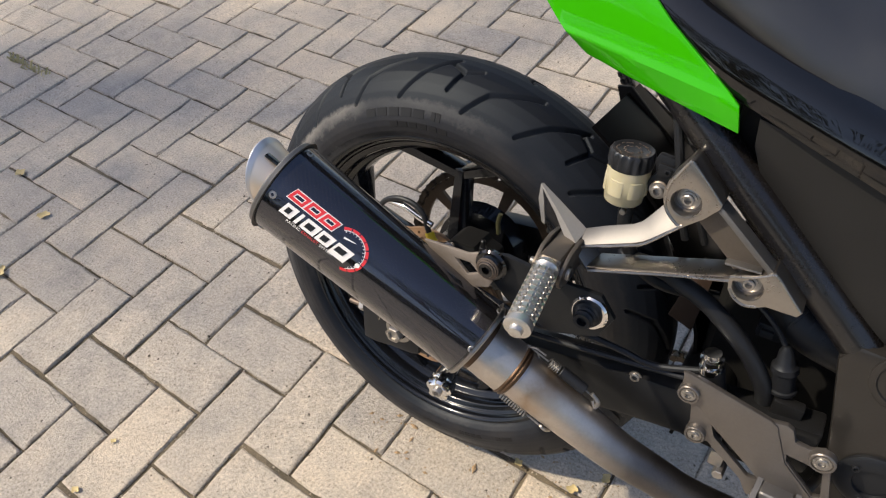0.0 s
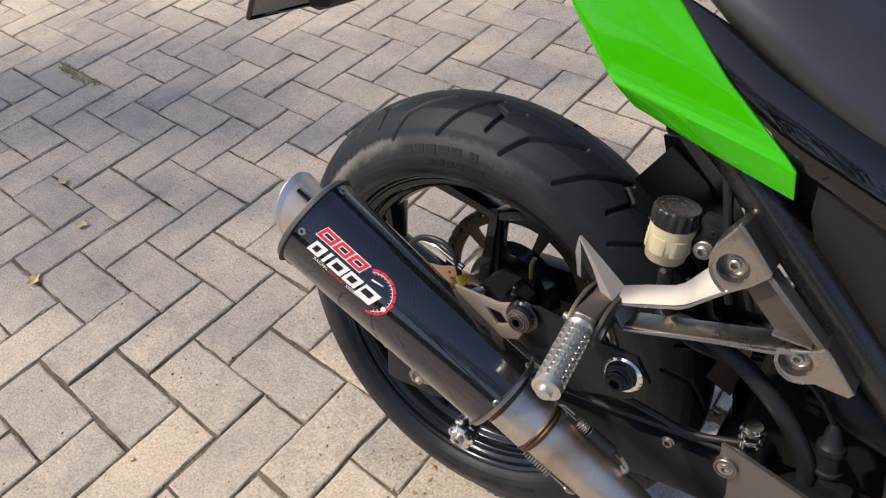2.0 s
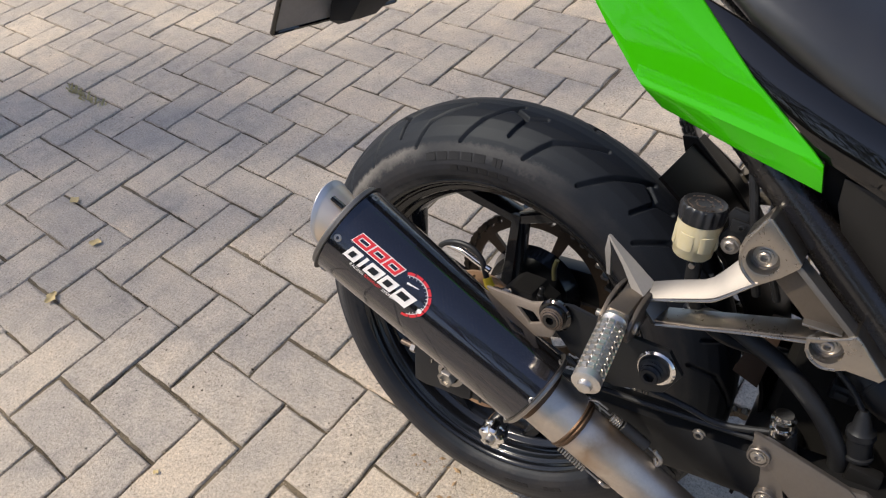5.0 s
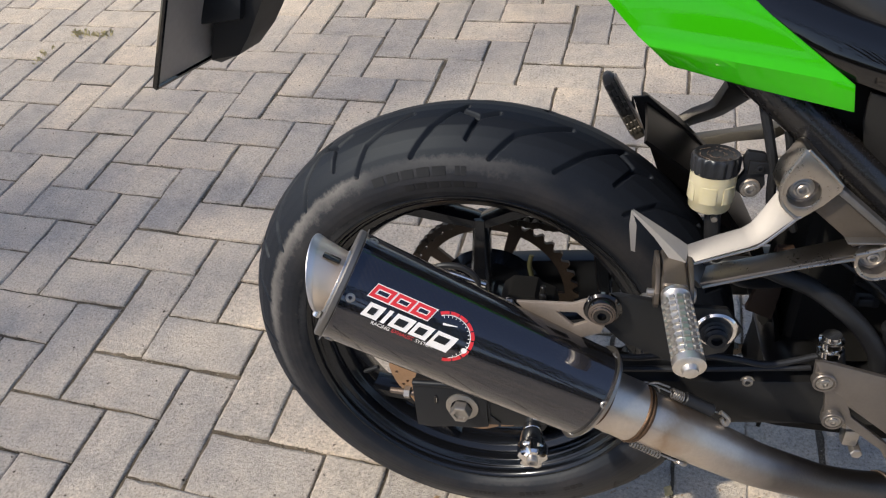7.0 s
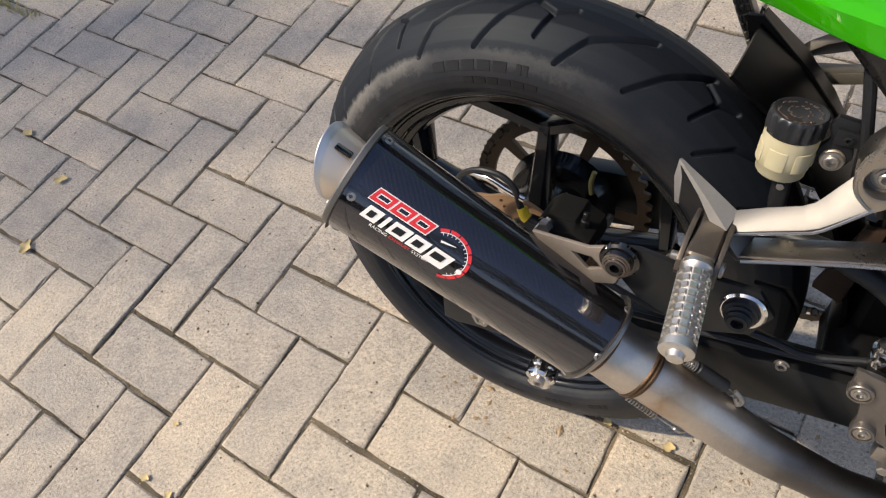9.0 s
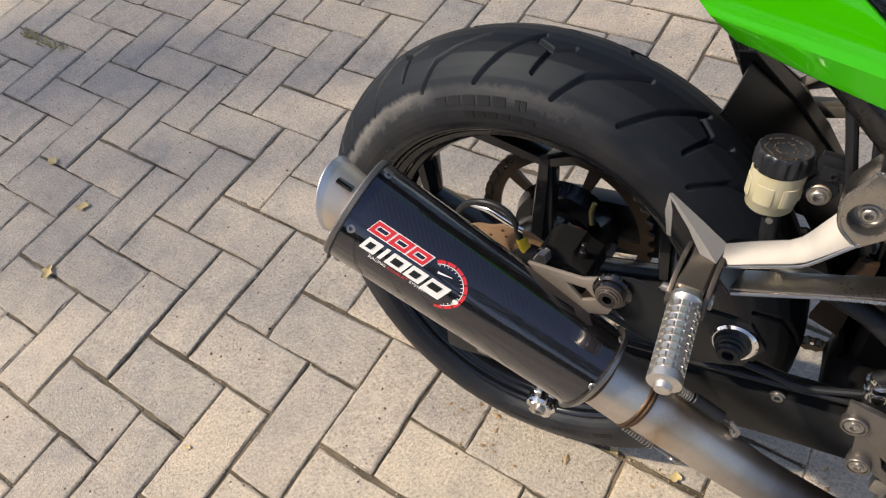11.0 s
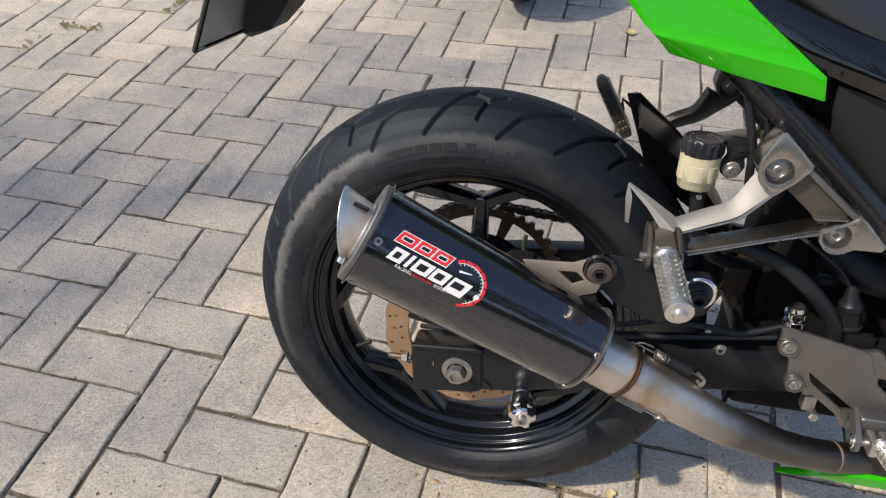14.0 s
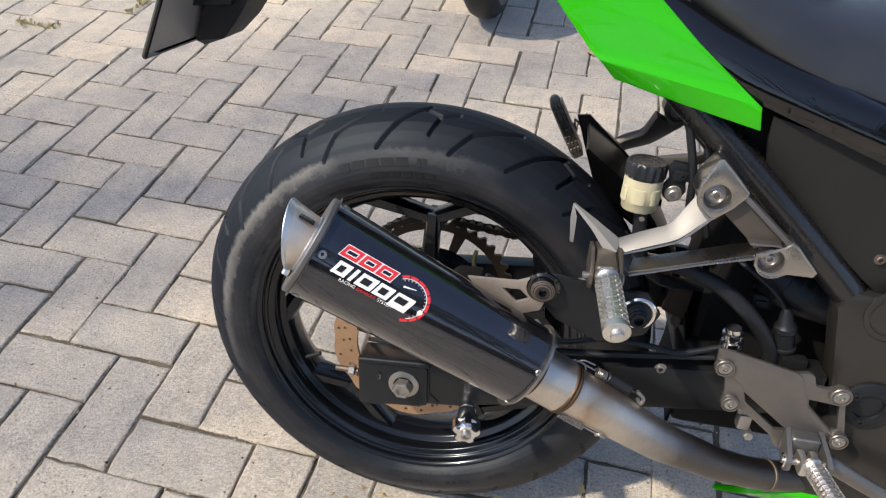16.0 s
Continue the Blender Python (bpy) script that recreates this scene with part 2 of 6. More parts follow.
def tyre_rubber():
    """Dark rubber; a grey scuffed band along both shoulders and dust on the sidewall."""
    m, n, l, b = nodes_of("tyre_rubber")
    tc = n.new("ShaderNodeTexCoord")
    sep = n.new("ShaderNodeSeparateXYZ")
    l.new(tc.outputs["Object"], sep.inputs[0])
    y = maths(n, l, "ABSOLUTE", sep.outputs[1])
    ragged = noise_tex(n, l, 75, 6, 0.78)
    edge = maths(n, l, "ADD", y, maths(n, l, "MULTIPLY", maths(n, l, "SUBTRACT", ragged, 0.5), 0.009))
    band = ramp(n, l, maths(n, l, "MULTIPLY", edge, 10), [(0.535, (0, 0, 0)), (0.565, (1, 1, 1)), (0.600, (0.55, 0.55, 0.55)), (0.622, (0, 0, 0))])
    where = noise_tex(n, l, 3.2, 3)
    patch = ramp(n, l, where, [(0.46, (0, 0, 0)), (0.66, (1, 1, 1))])
    grain = noise_tex(n, l, 500, 4, 0.7)
    base = mixed(n, l, grain, (0.0040, 0.0052, 0.0085), (0.0085, 0.0105, 0.0160))
    side = ramp(n, l, maths(n, l, "MULTIPLY", y, 10), [(0.59, (0, 0, 0)), (0.63, (1, 1, 1))])
    dust = maths(n, l, "MULTIPLY", side, ramp(n, l, noise_tex(n, l, 14, 6, 0.65), [(0.3, (0.04, 0.04, 0.04)), (0.7, (0.36, 0.36, 0.36))]))
    base = mixed(n, l, dust, base, (0.068, 0.061, 0.056))
    rear = ramp(n, l, maths(n, l, "MULTIPLY", sep.outputs[0], 2), [(0.10, (1, 1, 1)), (0.30, (0.12, 0.12, 0.12))])
    worn = maths(n, l, "MULTIPLY", maths(n, l, "MULTIPLY", maths(n, l, "MULTIPLY", band, rear), patch), 0.55)
    l.new(mixed(n, l, worn, base, (0.30, 0.29, 0.275)), b.inputs["Base Color"])
    b.inputs["Roughness"].default_value = 0.55
    b.inputs["Specular IOR Level"].default_value = 0.27
    # blue sheen tint stands in for sky reflected on the rubber
    b.inputs["Specular Tint"].default_value = (0.72, 0.86, 1.0, 1.0)
    bumped(n, l, b, grain, 0.25, 0.0006)
    return m


def milky():
    m, n, l, b = nodes_of("milky_reservoir_plastic")
    base = ramp(n, l, noise_tex(n, l, 40, 3), [(0.3, (0.44, 0.405, 0.265)), (0.7, (0.51, 0.48, 0.35))])
    l.new(base, b.inputs["Base Color"])
    b.inputs["Roughness"].default_value = 0.35
    b.inputs["Subsurface Weight"].default_value = 0.25
    b.inputs["Subsurface Radius"].default_value = (0.01, 0.008, 0.004)
    return m


def concrete(random_output):
    """Grey to buff concrete with grit, pits and stains. random_output: 'Object' for single blocks, 'Island' for the joined ones."""
    m, n, l, b = nodes_of("paver_concrete_" + random_output.lower())
    if random_output == "Object":
        rnd = n.new("ShaderNodeObjectInfo").outputs["Random"]
    else:
        rnd = n.new("ShaderNodeNewGeometry").outputs["Random Per Island"]
    tc = n.new("ShaderNodeNewGeometry").outputs["Position"]

    def field(scale, detail, rough=0.6):
        t = n.new("ShaderNodeTexNoise")
        t.inputs["Scale"].default_value, t.inputs["Detail"].default_value, t.inputs["Roughness"].default_value = scale, detail, rough
        l.new(tc, t.inputs["Vector"])
        return t.outputs["Fac"]

    tone = ramp(n, l, rnd, [(0.0, (0.395, 0.374, 0.350)), (0.25, (0.44, 0.411, 0.375)), (0.6, (0.48, 0.443, 0.395)), (0.85, (0.515, 0.469, 0.41)), (1.0, (0.55, 0.492, 0.42))])
    stains, blotch, mid, grit, sand = field(1.8, 4), field(8.5, 5, 0.65), field(26, 6, 0.7), field(210, 5, 0.8), field(900, 2, 0.6)
    tone = mixed(n, l, 1.0, tone, ramp(n, l, stains, [(0.32, (0.88, 0.885, 0.90)), (0.62, (1.05, 1.035, 1.01))]), "MULTIPLY")
    tone = mixed(n, l, 1.0, tone, ramp(n, l, blotch, [(0.30, (0.80, 0.815, 0.84)), (0.48, (1.0, 0.995, 0.985)), (0.70, (1.13, 1.09, 1.03))]), "MULTIPLY")
    tone = mixed(n, l, 1.0, tone, ramp(n, l, mid, [(0.3, (0.88, 0.88, 0.88)), (0.65, (1.06, 1.06, 1.05))]), "MULTIPLY")
    tone = mixed(n, l, 1.0, tone, ramp(n, l, grit, [(0.36, (0.55, 0.54, 0.53)), (0.455, (0.94, 0.94, 0.93)), (0.53, (1.02, 1.02, 1.02)), (0.63, (1.34, 1.32, 1.28))]), "MULTIPLY")
    dirt = ramp(n, l, field(10, 7, 0.78), [(0.60, (1, 1, 1)), (0.72, (0.82, 0.81, 0.79))])
    tone = mixed(n, l, 1.0, tone, dirt, "MULTIPLY")
    pits = n.new("ShaderNodeTexVoronoi")
    pits.voronoi_dimensions = "2D"
    pits.inputs["Scale"].default_value = 42
    l.new(tc, pits.inputs["Vector"])
    chosen = n.new("ShaderNodeSeparateColor")
    l.new(pits.outputs["Color"], chosen.inputs[0])
    reach = maths(n, l, "SUBTRACT", maths(n, l, "MULTIPLY", chosen.outputs[0], 0.34), maths(n, l, "ADD", maths(n, l, "MULTIPLY", maths(n, l, "SUBTRACT", 0.62, blotch), 0.30), 0.262))
    inside = maths(n, l, "SUBTRACT", maths(n, l, "ADD", pits.outputs["Distance"], maths(n, l, "MULTIPLY", maths(n, l, "SUBTRACT", grit, 0.5), 0.30)), reach)
    hole = ramp(n, l, inside, [(0.0, (0, 0, 0)), (0.06, (1, 1, 1))])
    tone = mixed(n, l, 1.0, tone, mixed(n, l, hole, (0.18, 0.17, 0.16), (1.0, 1.0, 1.0)), "MULTIPLY")
    l.new(tone, b.inputs["Base Color"])
    b.inputs["Roughness"].default_value = 0.9
    b.inputs["Specular IOR Level"].default_value = 0.25
    h = maths(n, l, "ADD", maths(n, l, "MULTIPLY", grit, 0.8), maths(n, l, "ADD", maths(n, l, "MULTIPLY", sand, 0.3), maths(n, l, "MULTIPLY", mid, 0.8)))
    h = maths(n, l, "ADD", h, maths(n, l, "MULTIPLY", hole, 0.7))
    bumped(n, l, b, h, 0.9, 0.0042)
    return m


def joint_sand():
    m, n, l, b = nodes_of("joint_sand")
    a, c = noise_tex(n, l, 9, 4), noise_tex(n, l, 420, 4, 0.75)
    base = mixed(n, l, ramp(n, l, a, [(0.35, (0, 0, 0)), (0.68, (1, 1, 1))]), (0.060, 0.052, 0.040), (0.215, 0.184, 0.140))
    l.new(mixed(n, l, 1.0, base, ramp(n, l, c, [(0.3, (0.5, 0.5, 0.5)), (0.7, (1.4, 1.35, 1.25))]), "MULTIPLY"), b.inputs["Base Color"])
    b.inputs["Roughness"].default_value = 0.95
    bumped(n, l, b, c, 0.8, 0.003)
    return m


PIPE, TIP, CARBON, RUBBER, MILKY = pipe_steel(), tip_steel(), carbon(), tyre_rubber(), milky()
CONCRETE, CONCRETE_FAR, SAND = concrete("Object"), concrete("Island"), joint_sand()


# ---------------------------------------------------------------- mesh helpers
def finish(name, bm, material, sharp=35):
    me = bpy.data.meshes.new(name)
    bm.normal_update()
    bm.to_mesh(me)
    bm.free()
    me.materials.append(material)
    for p in me.polygons:
        p.use_smooth = True
    me.set_sharp_from_angle(angle=radians(sharp))
    return me


def part(name, bm, material, parent, label="", sharp=35):
    """Links a bmesh as one mesh object under a thing or a part."""
    ob = new(name, finish(name, bm, material, sharp))
    ob.parent = parent
    return tagged(ob, label) if label else ob


def bevel_sharp(bm, width, segments=2, angle=30):
    edges = [e for e in bm.edges if len(e.link_faces) == 2 and e.calc_face_angle(0) > radians(angle)]
    if width and edges:
        bmesh.ops.bevel(bm, geom=edges, offset=width, segments=segments, profile=0.6, affect="EDGES", clamp_overlap=True)


def plate(outline, y0, y1, bevel=0.0015, holes=(), skew=None):
    """A flat casting: an outline in x and z, between two depths; skew(x, z) shifts it in y."""
    bm = bmesh.new()
    edges = []
    for loop in (outline, *holes):
        vs = [bm.verts.new((x, y0, z)) for x, z in loop]
        edges += [bm.edges.new((vs[i], vs[(i + 1) % len(vs)])) for i in range(len(vs))]
    bmesh.ops.triangle_fill(bm, use_beauty=True, use_dissolve=False, edges=edges)
    made = bmesh.ops.extrude_face_region(bm, geom=bm.faces[:])
    for v in made["geom"]:
        if isinstance(v, bmesh.types.BMVert):
            v.co.y = y1
    bmesh.ops.recalc_face_normals(bm, faces=bm.faces)
    bevel_sharp(bm, bevel)
    if skew:
        for v in bm.verts:
            v.co.y += skew(v.co.x, v.co.z)
    return bm


def ring(cx, cz, r, n=20, start=0.0):
    return [(cx + r * math.cos(start + i * math.tau / n), cz + r * math.sin(start + i * math.tau / n)) for i in range(n)]


def frame_along(a, b):
    """A turn whose z runs from a to b."""
    return (Vector(b) - Vector(a)).to_track_quat("Z", "Y").to_matrix().to_4x4()


def turned(profile, a, b, n=28, bm=None, uv=False):
    """A solid of revolution about the line from a to b: profile of (metres along it, radius)."""
    bm = bm or bmesh.new()
    m = Matrix.Translation(a) @ frame_along(a, b)
    lay = bm.loops.layers.uv.verify() if uv else None
    total = max(p[0] for p in profile) - min(p[0] for p in profile) or 1
    rows = []
    for s, r in profile:
        if r < 1e-6:
            rows.append([bm.verts.new(m @ Vector((0, 0, s)))] * n)
        else:
            rows.append([bm.verts.new(m @ Vector((r * math.cos(i * math.tau / n), r * math.sin(i * math.tau / n), s))) for i in range(n)])
    for k in range(len(rows) - 1):
        for i in range(n):
            j = (i + 1) % n
            quad = list(dict.fromkeys((rows[k][i], rows[k][j], rows[k + 1][j], rows[k + 1][i])))
            if len(quad) > 2:
                f = bm.faces.new(quad)
                if uv:
                    for lp in f.loops:
                        row = k if lp.vert in rows[k] else k + 1
                        lp[lay].uv = (i / n, (profile[row][0] - profile[0][0]) / total)
    bmesh.ops.recalc_face_normals(bm, faces=bm.faces)
    return bm


def rod(a, b, r, n=16, bevel=0.0):
    length = (Vector(b) - Vector(a)).length
    e = min(bevel or r * 0.15, length * 0.3)
    return turned([(0, 0), (0, r - e), (e, r), (length - e, r), (length, r - e), (length, 0)], a, b, n)


def smooth_path(points, steps=8):
    """A Catmull-Rom line through a few points."""
    pts = [Vector(p) for p in points]
    pts = [pts[0] * 2 - pts[1], *pts, pts[-1] * 2 - pts[-2]]
    out = []
    for i in range(1, len(pts) - 2):
        p0, p1, p2, p3 = pts[i - 1 : i + 3]
        for k in range(steps):
            t = k / steps
            out.append(0.5 * (2 * p1 + (p2 - p0) * t + (2 * p0 - 5 * p1 + 4 * p2 - p3) * t * t + (3 * p1 - p0 - 3 * p2 + p3) * t ** 3))
    return out + [pts[-2]]


def tube(points, radii, n=16, steps=8, hollow=0.0, smooth=True):
    """A pipe along a line; radii: one, or one for each given point. hollow: the wall of its open ends."""
    line = smooth_path(points, steps) if smooth else [Vector(p) for p in points]
    if isinstance(radii, (int, float)):
        rs = [radii] * len(line)
    else:
        rs = [float(np.interp(i / (len(line) - 1) * (len(radii) - 1), range(len(radii)), radii)) for i in range(len(line))]
    bm = bmesh.new()
    lay = bm.loops.layers.uv.verify()
    up, rows = Vector((0, 0, 1)), []
    length = [0.0]
    for i in range(1, len(line)):
        length.append(length[-1] + (line[i] - line[i - 1]).length)
    for i, p in enumerate(line):
        d = (line[min(i + 1, len(line) - 1)] - line[max(i - 1, 0)]).normalized()
        side = d.cross(up) if d.cross(up).length > 0.05 else d.cross(Vector((1, 0, 0)))
        side.normalize()
        up = side.cross(d).normalized()
        rows.append([bm.verts.new(p + rs[i] * (side * math.cos(a) + up * math.sin(a))) for a in (k * math.tau / n for k in range(n))])
    for i in range(len(rows) - 1):
        for k in range(n):
            j = (k + 1) % n
            f = bm.faces.new((rows[i][k], rows[i][j], rows[i + 1][j], rows[i + 1][k]))
            for lp, at in zip(f.loops, (i, i, i + 1, i + 1)):
                lp[lay].uv = (k / n, length[at] / length[-1])
    if not hollow:
        bm.faces.new(rows[0])
        bm.faces.new(rows[-1])
    bmesh.ops.recalc_face_normals(bm, faces=bm.faces)
    return bm


def block(x0, x1, y0, y1, z0, z1, bevel=0.002, segments=2):
    bm = bmesh.new()
    bmesh.ops.create_cube(bm, size=1)
    for v in bm.verts:
        v.co = Vector(((x0 + x1) / 2 + v.co.x * (x1 - x0), (y0 + y1) / 2 + v.co.y * (y1 - y0), (z0 + z1) / 2 + v.co.z * (z1 - z0)))
    bevel_sharp(bm, bevel, segments)
    return bm


def loft(rows, closed=True, caps=True):
    """Skin over rows of points, all of one length."""
    bm = bmesh.new()
    vs = [[bm.verts.new(p) for p in row] for row in rows]
    n = len(vs[0])
    for a, b in zip(vs, vs[1:]):
        for i in range(n if closed else n - 1):
            bm.faces.new((a[i], a[(i + 1) % n], b[(i + 1) % n], b[i]))
    if caps and closed:
        bm.faces.new(vs[0])
        bm.faces.new(vs[-1])
    bmesh.ops.recalc_face_normals(bm, faces=bm.faces)
    return bm


def refined(rows, across=4, down=3):
    """A finer grid: smooth along each row, straight from row to row, so that the creases stay crisp."""
    wide = []
    for row in rows:
        p = [Vector(q) for q in row]
        p = [2 * p[0] - p[1]] + p + [2 * p[-1] - p[-2]]
        line = []
        for i in range(1, len(p) - 2):
            for k in range(across):
                t = k / across
                line.append(0.5 * (2 * p[i] + (p[i + 1] - p[i - 1]) * t + (2 * p[i - 1] - 5 * p[i] + 4 * p[i + 1] - p[i + 2]) * t * t
                                   + (3 * p[i] - p[i - 1] - 3 * p[i + 1] + p[i + 2]) * t ** 3))
        wide.append(line + [p[-2]])
    grid = []
    for a, b in zip(wide, wide[1:]):
        grid += [[u.lerp(v, k / down) for u, v in zip(a, b)] for k in range(down)]
    return grid + [wide[-1]]


def sheet(rows, thick, bevel=0.0):
    """A bent panel: a grid of points given a thickness towards +y."""
    bm = loft(refined(rows), closed=False, caps=False)
    made = bmesh.ops.extrude_face_region(bm, geom=bm.faces[:])
    for v in made["geom"]:
        if isinstance(v, bmesh.types.BMVert):
            v.co.y += thick
    bmesh.ops.recalc_face_normals(bm, faces=bm.faces)
    bevel_sharp(bm, bevel, 2, 50)
    return bm


def bolt(x, z, y, r, parent, depth=0.006, label="", material=None, name="bolt"):
    """A socket-head bolt that looks towards -y."""
    prof = [(0, 0), (0, r * 1.35), (depth * 0.35, r * 1.35), (depth * 0.4, r), (depth * 0.85, r), (depth, r * 0.82), (depth, r * 0.56), (depth * 0.1, r * 0.52), (depth * 0.1, 0)]
    return part(name, turned(prof, (x, y, z), (x, y - 1, z), 18), material or STEEL, parent, label)


# ---------------------------------------------------------------- the motorcycle: leans on its side stand
LEAN = -15.1
bike = new("motorcycle")
bike.matrix_world = pose(0, 0, 0.0044, LEAN, 0, 0)
tagged(bike, "green and black sports motorcycle leaning on its side stand", "motorcycle")
HUB = Vector((0, 0, 0.31))


# rear wheel: rim with forked spokes, tyre, brake disc, sprocket
def wheel_rim():
    prof = [(-0.060, 0.2215), (-0.0640, 0.2245), (-0.0655, 0.2275), (-0.0630, 0.2305), (-0.0590, 0.2290), (-0.0560, 0.2235), (-0.053, 0.2180), (-0.049, 0.2165), (-0.046, 0.2090), (-0.036, 0.2065), (-0.030, 0.2070), (-0.024, 0.1990),
            (-0.012, 0.1945), (0.012, 0.1945), (0.024, 0.1975), (0.030, 0.2045), (0.046, 0.2085), (0.050, 0.2170), (0.0560, 0.2225), (0.0575, 0.2290), (0.0605, 0.2285), (0.060, 0.2215),
            (0.046, 0.2190), (0.030, 0.2150), (-0.030, 0.2150), (-0.046, 0.2190), (-0.060, 0.2215)]
    prof, soft_prof = [(y * 0.84, r * 0.9835) for y, r in prof[:-1]], []
    for i, p in enumerate(prof):
        q, r = Vector(prof[i - 1]), Vector(prof[(i + 1) % len(prof)])
        p = Vector(p)
        ka, kb = min(0.0016, (q - p).length * 0.4), min(0.0016, (r - p).length * 0.4)
        a, c = p + (q - p).normalized() * ka, p + (r - p).normalized() * kb
        soft_prof += [tuple(a), tuple((a + c + p * 2) / 4), tuple(c)]
    bm = bmesh.new()
    n = 128
    rows = [[bm.verts.new(HUB + Vector((r * math.cos(k * math.tau / n), y, r * math.sin(k * math.tau / n)))) for k in range(n)] for y, r in soft_prof]
    for a, b in zip(rows, rows[1:] + rows[:1]):
        for k in range(n):
            bm.faces.new((a[k], a[(k + 1) % n], b[(k + 1) % n], b[k]))
    bmesh.ops.recalc_face_normals(bm, faces=bm.faces)
    return bm


rear_wheel = part("rear_wheel", wheel_rim(), RIMBLACK, bike, "gloss black cast alloy wheel", sharp=85)


def polar(r, deg, y=0.0):
    return HUB + Vector((r * math.cos(radians(deg)), y, r * math.sin(radians(deg))))


def beam(a, b, wa, wb, ta, tb, side):
    """A tapered spoke arm from a to b: width across in the wheel's plane, thickness along the axle."""
    d = (b - a).normalized()
    s = d.cross(Vector((0, 1, 0))).normalized()
    y = Vector((0, 1, 0))
    rows = []
    for k in range(5):
        t = k / 4
        c, w, th = a.lerp(b, t), wa + (wb - wa) * t, ta + (tb - ta) * t
        rows.append([c + s * (w * u) + y * (th * v) for u, v in ((-1, -0.55), (-0.6, -1), (0.6, -1), (1, -0.55), (1, 0.55), (0.6, 1), (-0.6, 1), (-1, 0.55))])
    return loft(rows)


for i in range(5):
    ang = 88.5 + i * 72
    part("spoke", beam(polar(0.040, ang), polar(0.172, ang), 0.0135, 0.0088, 0.021, 0.016, 1), RIMBLACK, rear_wheel)
    part("spoke_arm", beam(polar(0.164, ang), polar(0.203, ang - 17), 0.0078, 0.0100, 0.014, 0.020, 1), RIMBLACK, rear_wheel)
    part("spoke_arm", beam(polar(0.164, ang), polar(0.203, ang + 27), 0.0078, 0.0105, 0.014, 0.020, 1), RIMBLACK, rear_wheel)
part("hub", turned([(0, 0), (0, 0.030), (0.012, 0.046), (0.05, 0.052), (0.09, 0.055), (0.11, 0.046), (0.115, 0)], (0, -0.055, 0.31), (0, 1, 0.31), 32), RIMBLACK, rear_wheel)
part("valve_stem", rod(polar(0.196, 208, -0.012), polar(0.168, 208, -0.012), 0.003), HOSE, rear_wheel)

TYRE_HALF = [(0.0, 0.3100), (0.012, 0.3090), (0.024, 0.3055), (0.035, 0.2990), (0.044, 0.2900), (0.051, 0.2800), (0.056, 0.2705), (0.0595, 0.2630), (0.0625, 0.2550), (0.0640, 0.2480), (0.0640, 0.2410), (0.0620, 0.2335), (0.0580, 0.2280), (0.0545, 0.2245), (0.0500, 0.2220)]


def tyre():
    """A road tyre with cut grooves: a fine grid, sunk where a groove runs."""
    half = np.array(TYRE_HALF)
    seg = np.r_[0, np.cumsum(np.hypot(*np.diff(half, axis=0).T))]
    s = np.linspace(0, seg[-1], 118)
    y, r = np.interp(s, seg, half[:, 0]), np.interp(s, seg, half[:, 1])
    ys, rs = np.r_[-y[::-1], y[1:]], np.r_[r[::-1], r[1:]]
    ss = np.r_[-s[::-1], s[1:]]
    n = 1900
    ang = np.arange(n) * math.tau / n
    grid_a, grid_s = np.meshgrid(ang * 0.30, ss)
    depth = np.zeros_like(grid_a)
    turn = math.tau * 0.30
    shapes = ([(-20, 0.0735), (-25.2, 0.040), (-32, 0.008)], [(-5.4, 0.0770), (-10, 0.045), (-20.5, 0.016)], [(0, 0.056), (-2, 0.028), (2.4, 0.016)], [(-2, 0.028), (-5.8, 0.019)])
    for side in (-1, 1):
        for k in range(11):
            base = 90.2 + (k + (0.0 if side < 0 else 0.5)) * 360 / 11
            for shape in shapes:
                line = [(0.30 * radians(base + u), side * v * 0.93) for u, v in shape]
                for (a0, s0), (a1, s1) in zip(line, line[1:]):
                    da = (grid_a - a0 + turn / 2) % turn - turn / 2
                    ex, ey = a1 - a0, s1 - s0
                    t = np.clip((da * ex + (grid_s - s0) * ey) / (ex * ex + ey * ey), 0, 1)
                    dist = np.hypot(da - t * ex, grid_s - s0 - t * ey)
                    depth = np.maximum(depth, np.clip((0.0032 - dist) / 0.0013, 0, 1))
    rad = rs[:, None] - 0.0060 * depth
    x, z = rad * np.cos(ang), 0.31 + rad * np.sin(ang)
    verts = np.stack([x, np.broadcast_to(ys[:, None], x.shape), z], -1).reshape(-1, 3)
    row, col = np.meshgrid(np.arange(len(ss) - 1), np.arange(n), indexing="ij")
    nxt = (col + 1) % n
    faces = np.stack([row * n + col, (row + 1) * n + col, (row + 1) * n + nxt, row * n + nxt], -1).reshape(-1, 4).tolist()
    me = bpy.data.meshes.new("tyre")
    me.from_pydata(verts.tolist(), [], faces)
    bm = bmesh.new()
    bm.from_mesh(me)
    bpy.data.meshes.remove(me)
    return bm


tyre_ob = part("tyre", tyre(), RUBBER, rear_wheel, "black sport tyre with a scuffed grey shoulder", sharp=80)


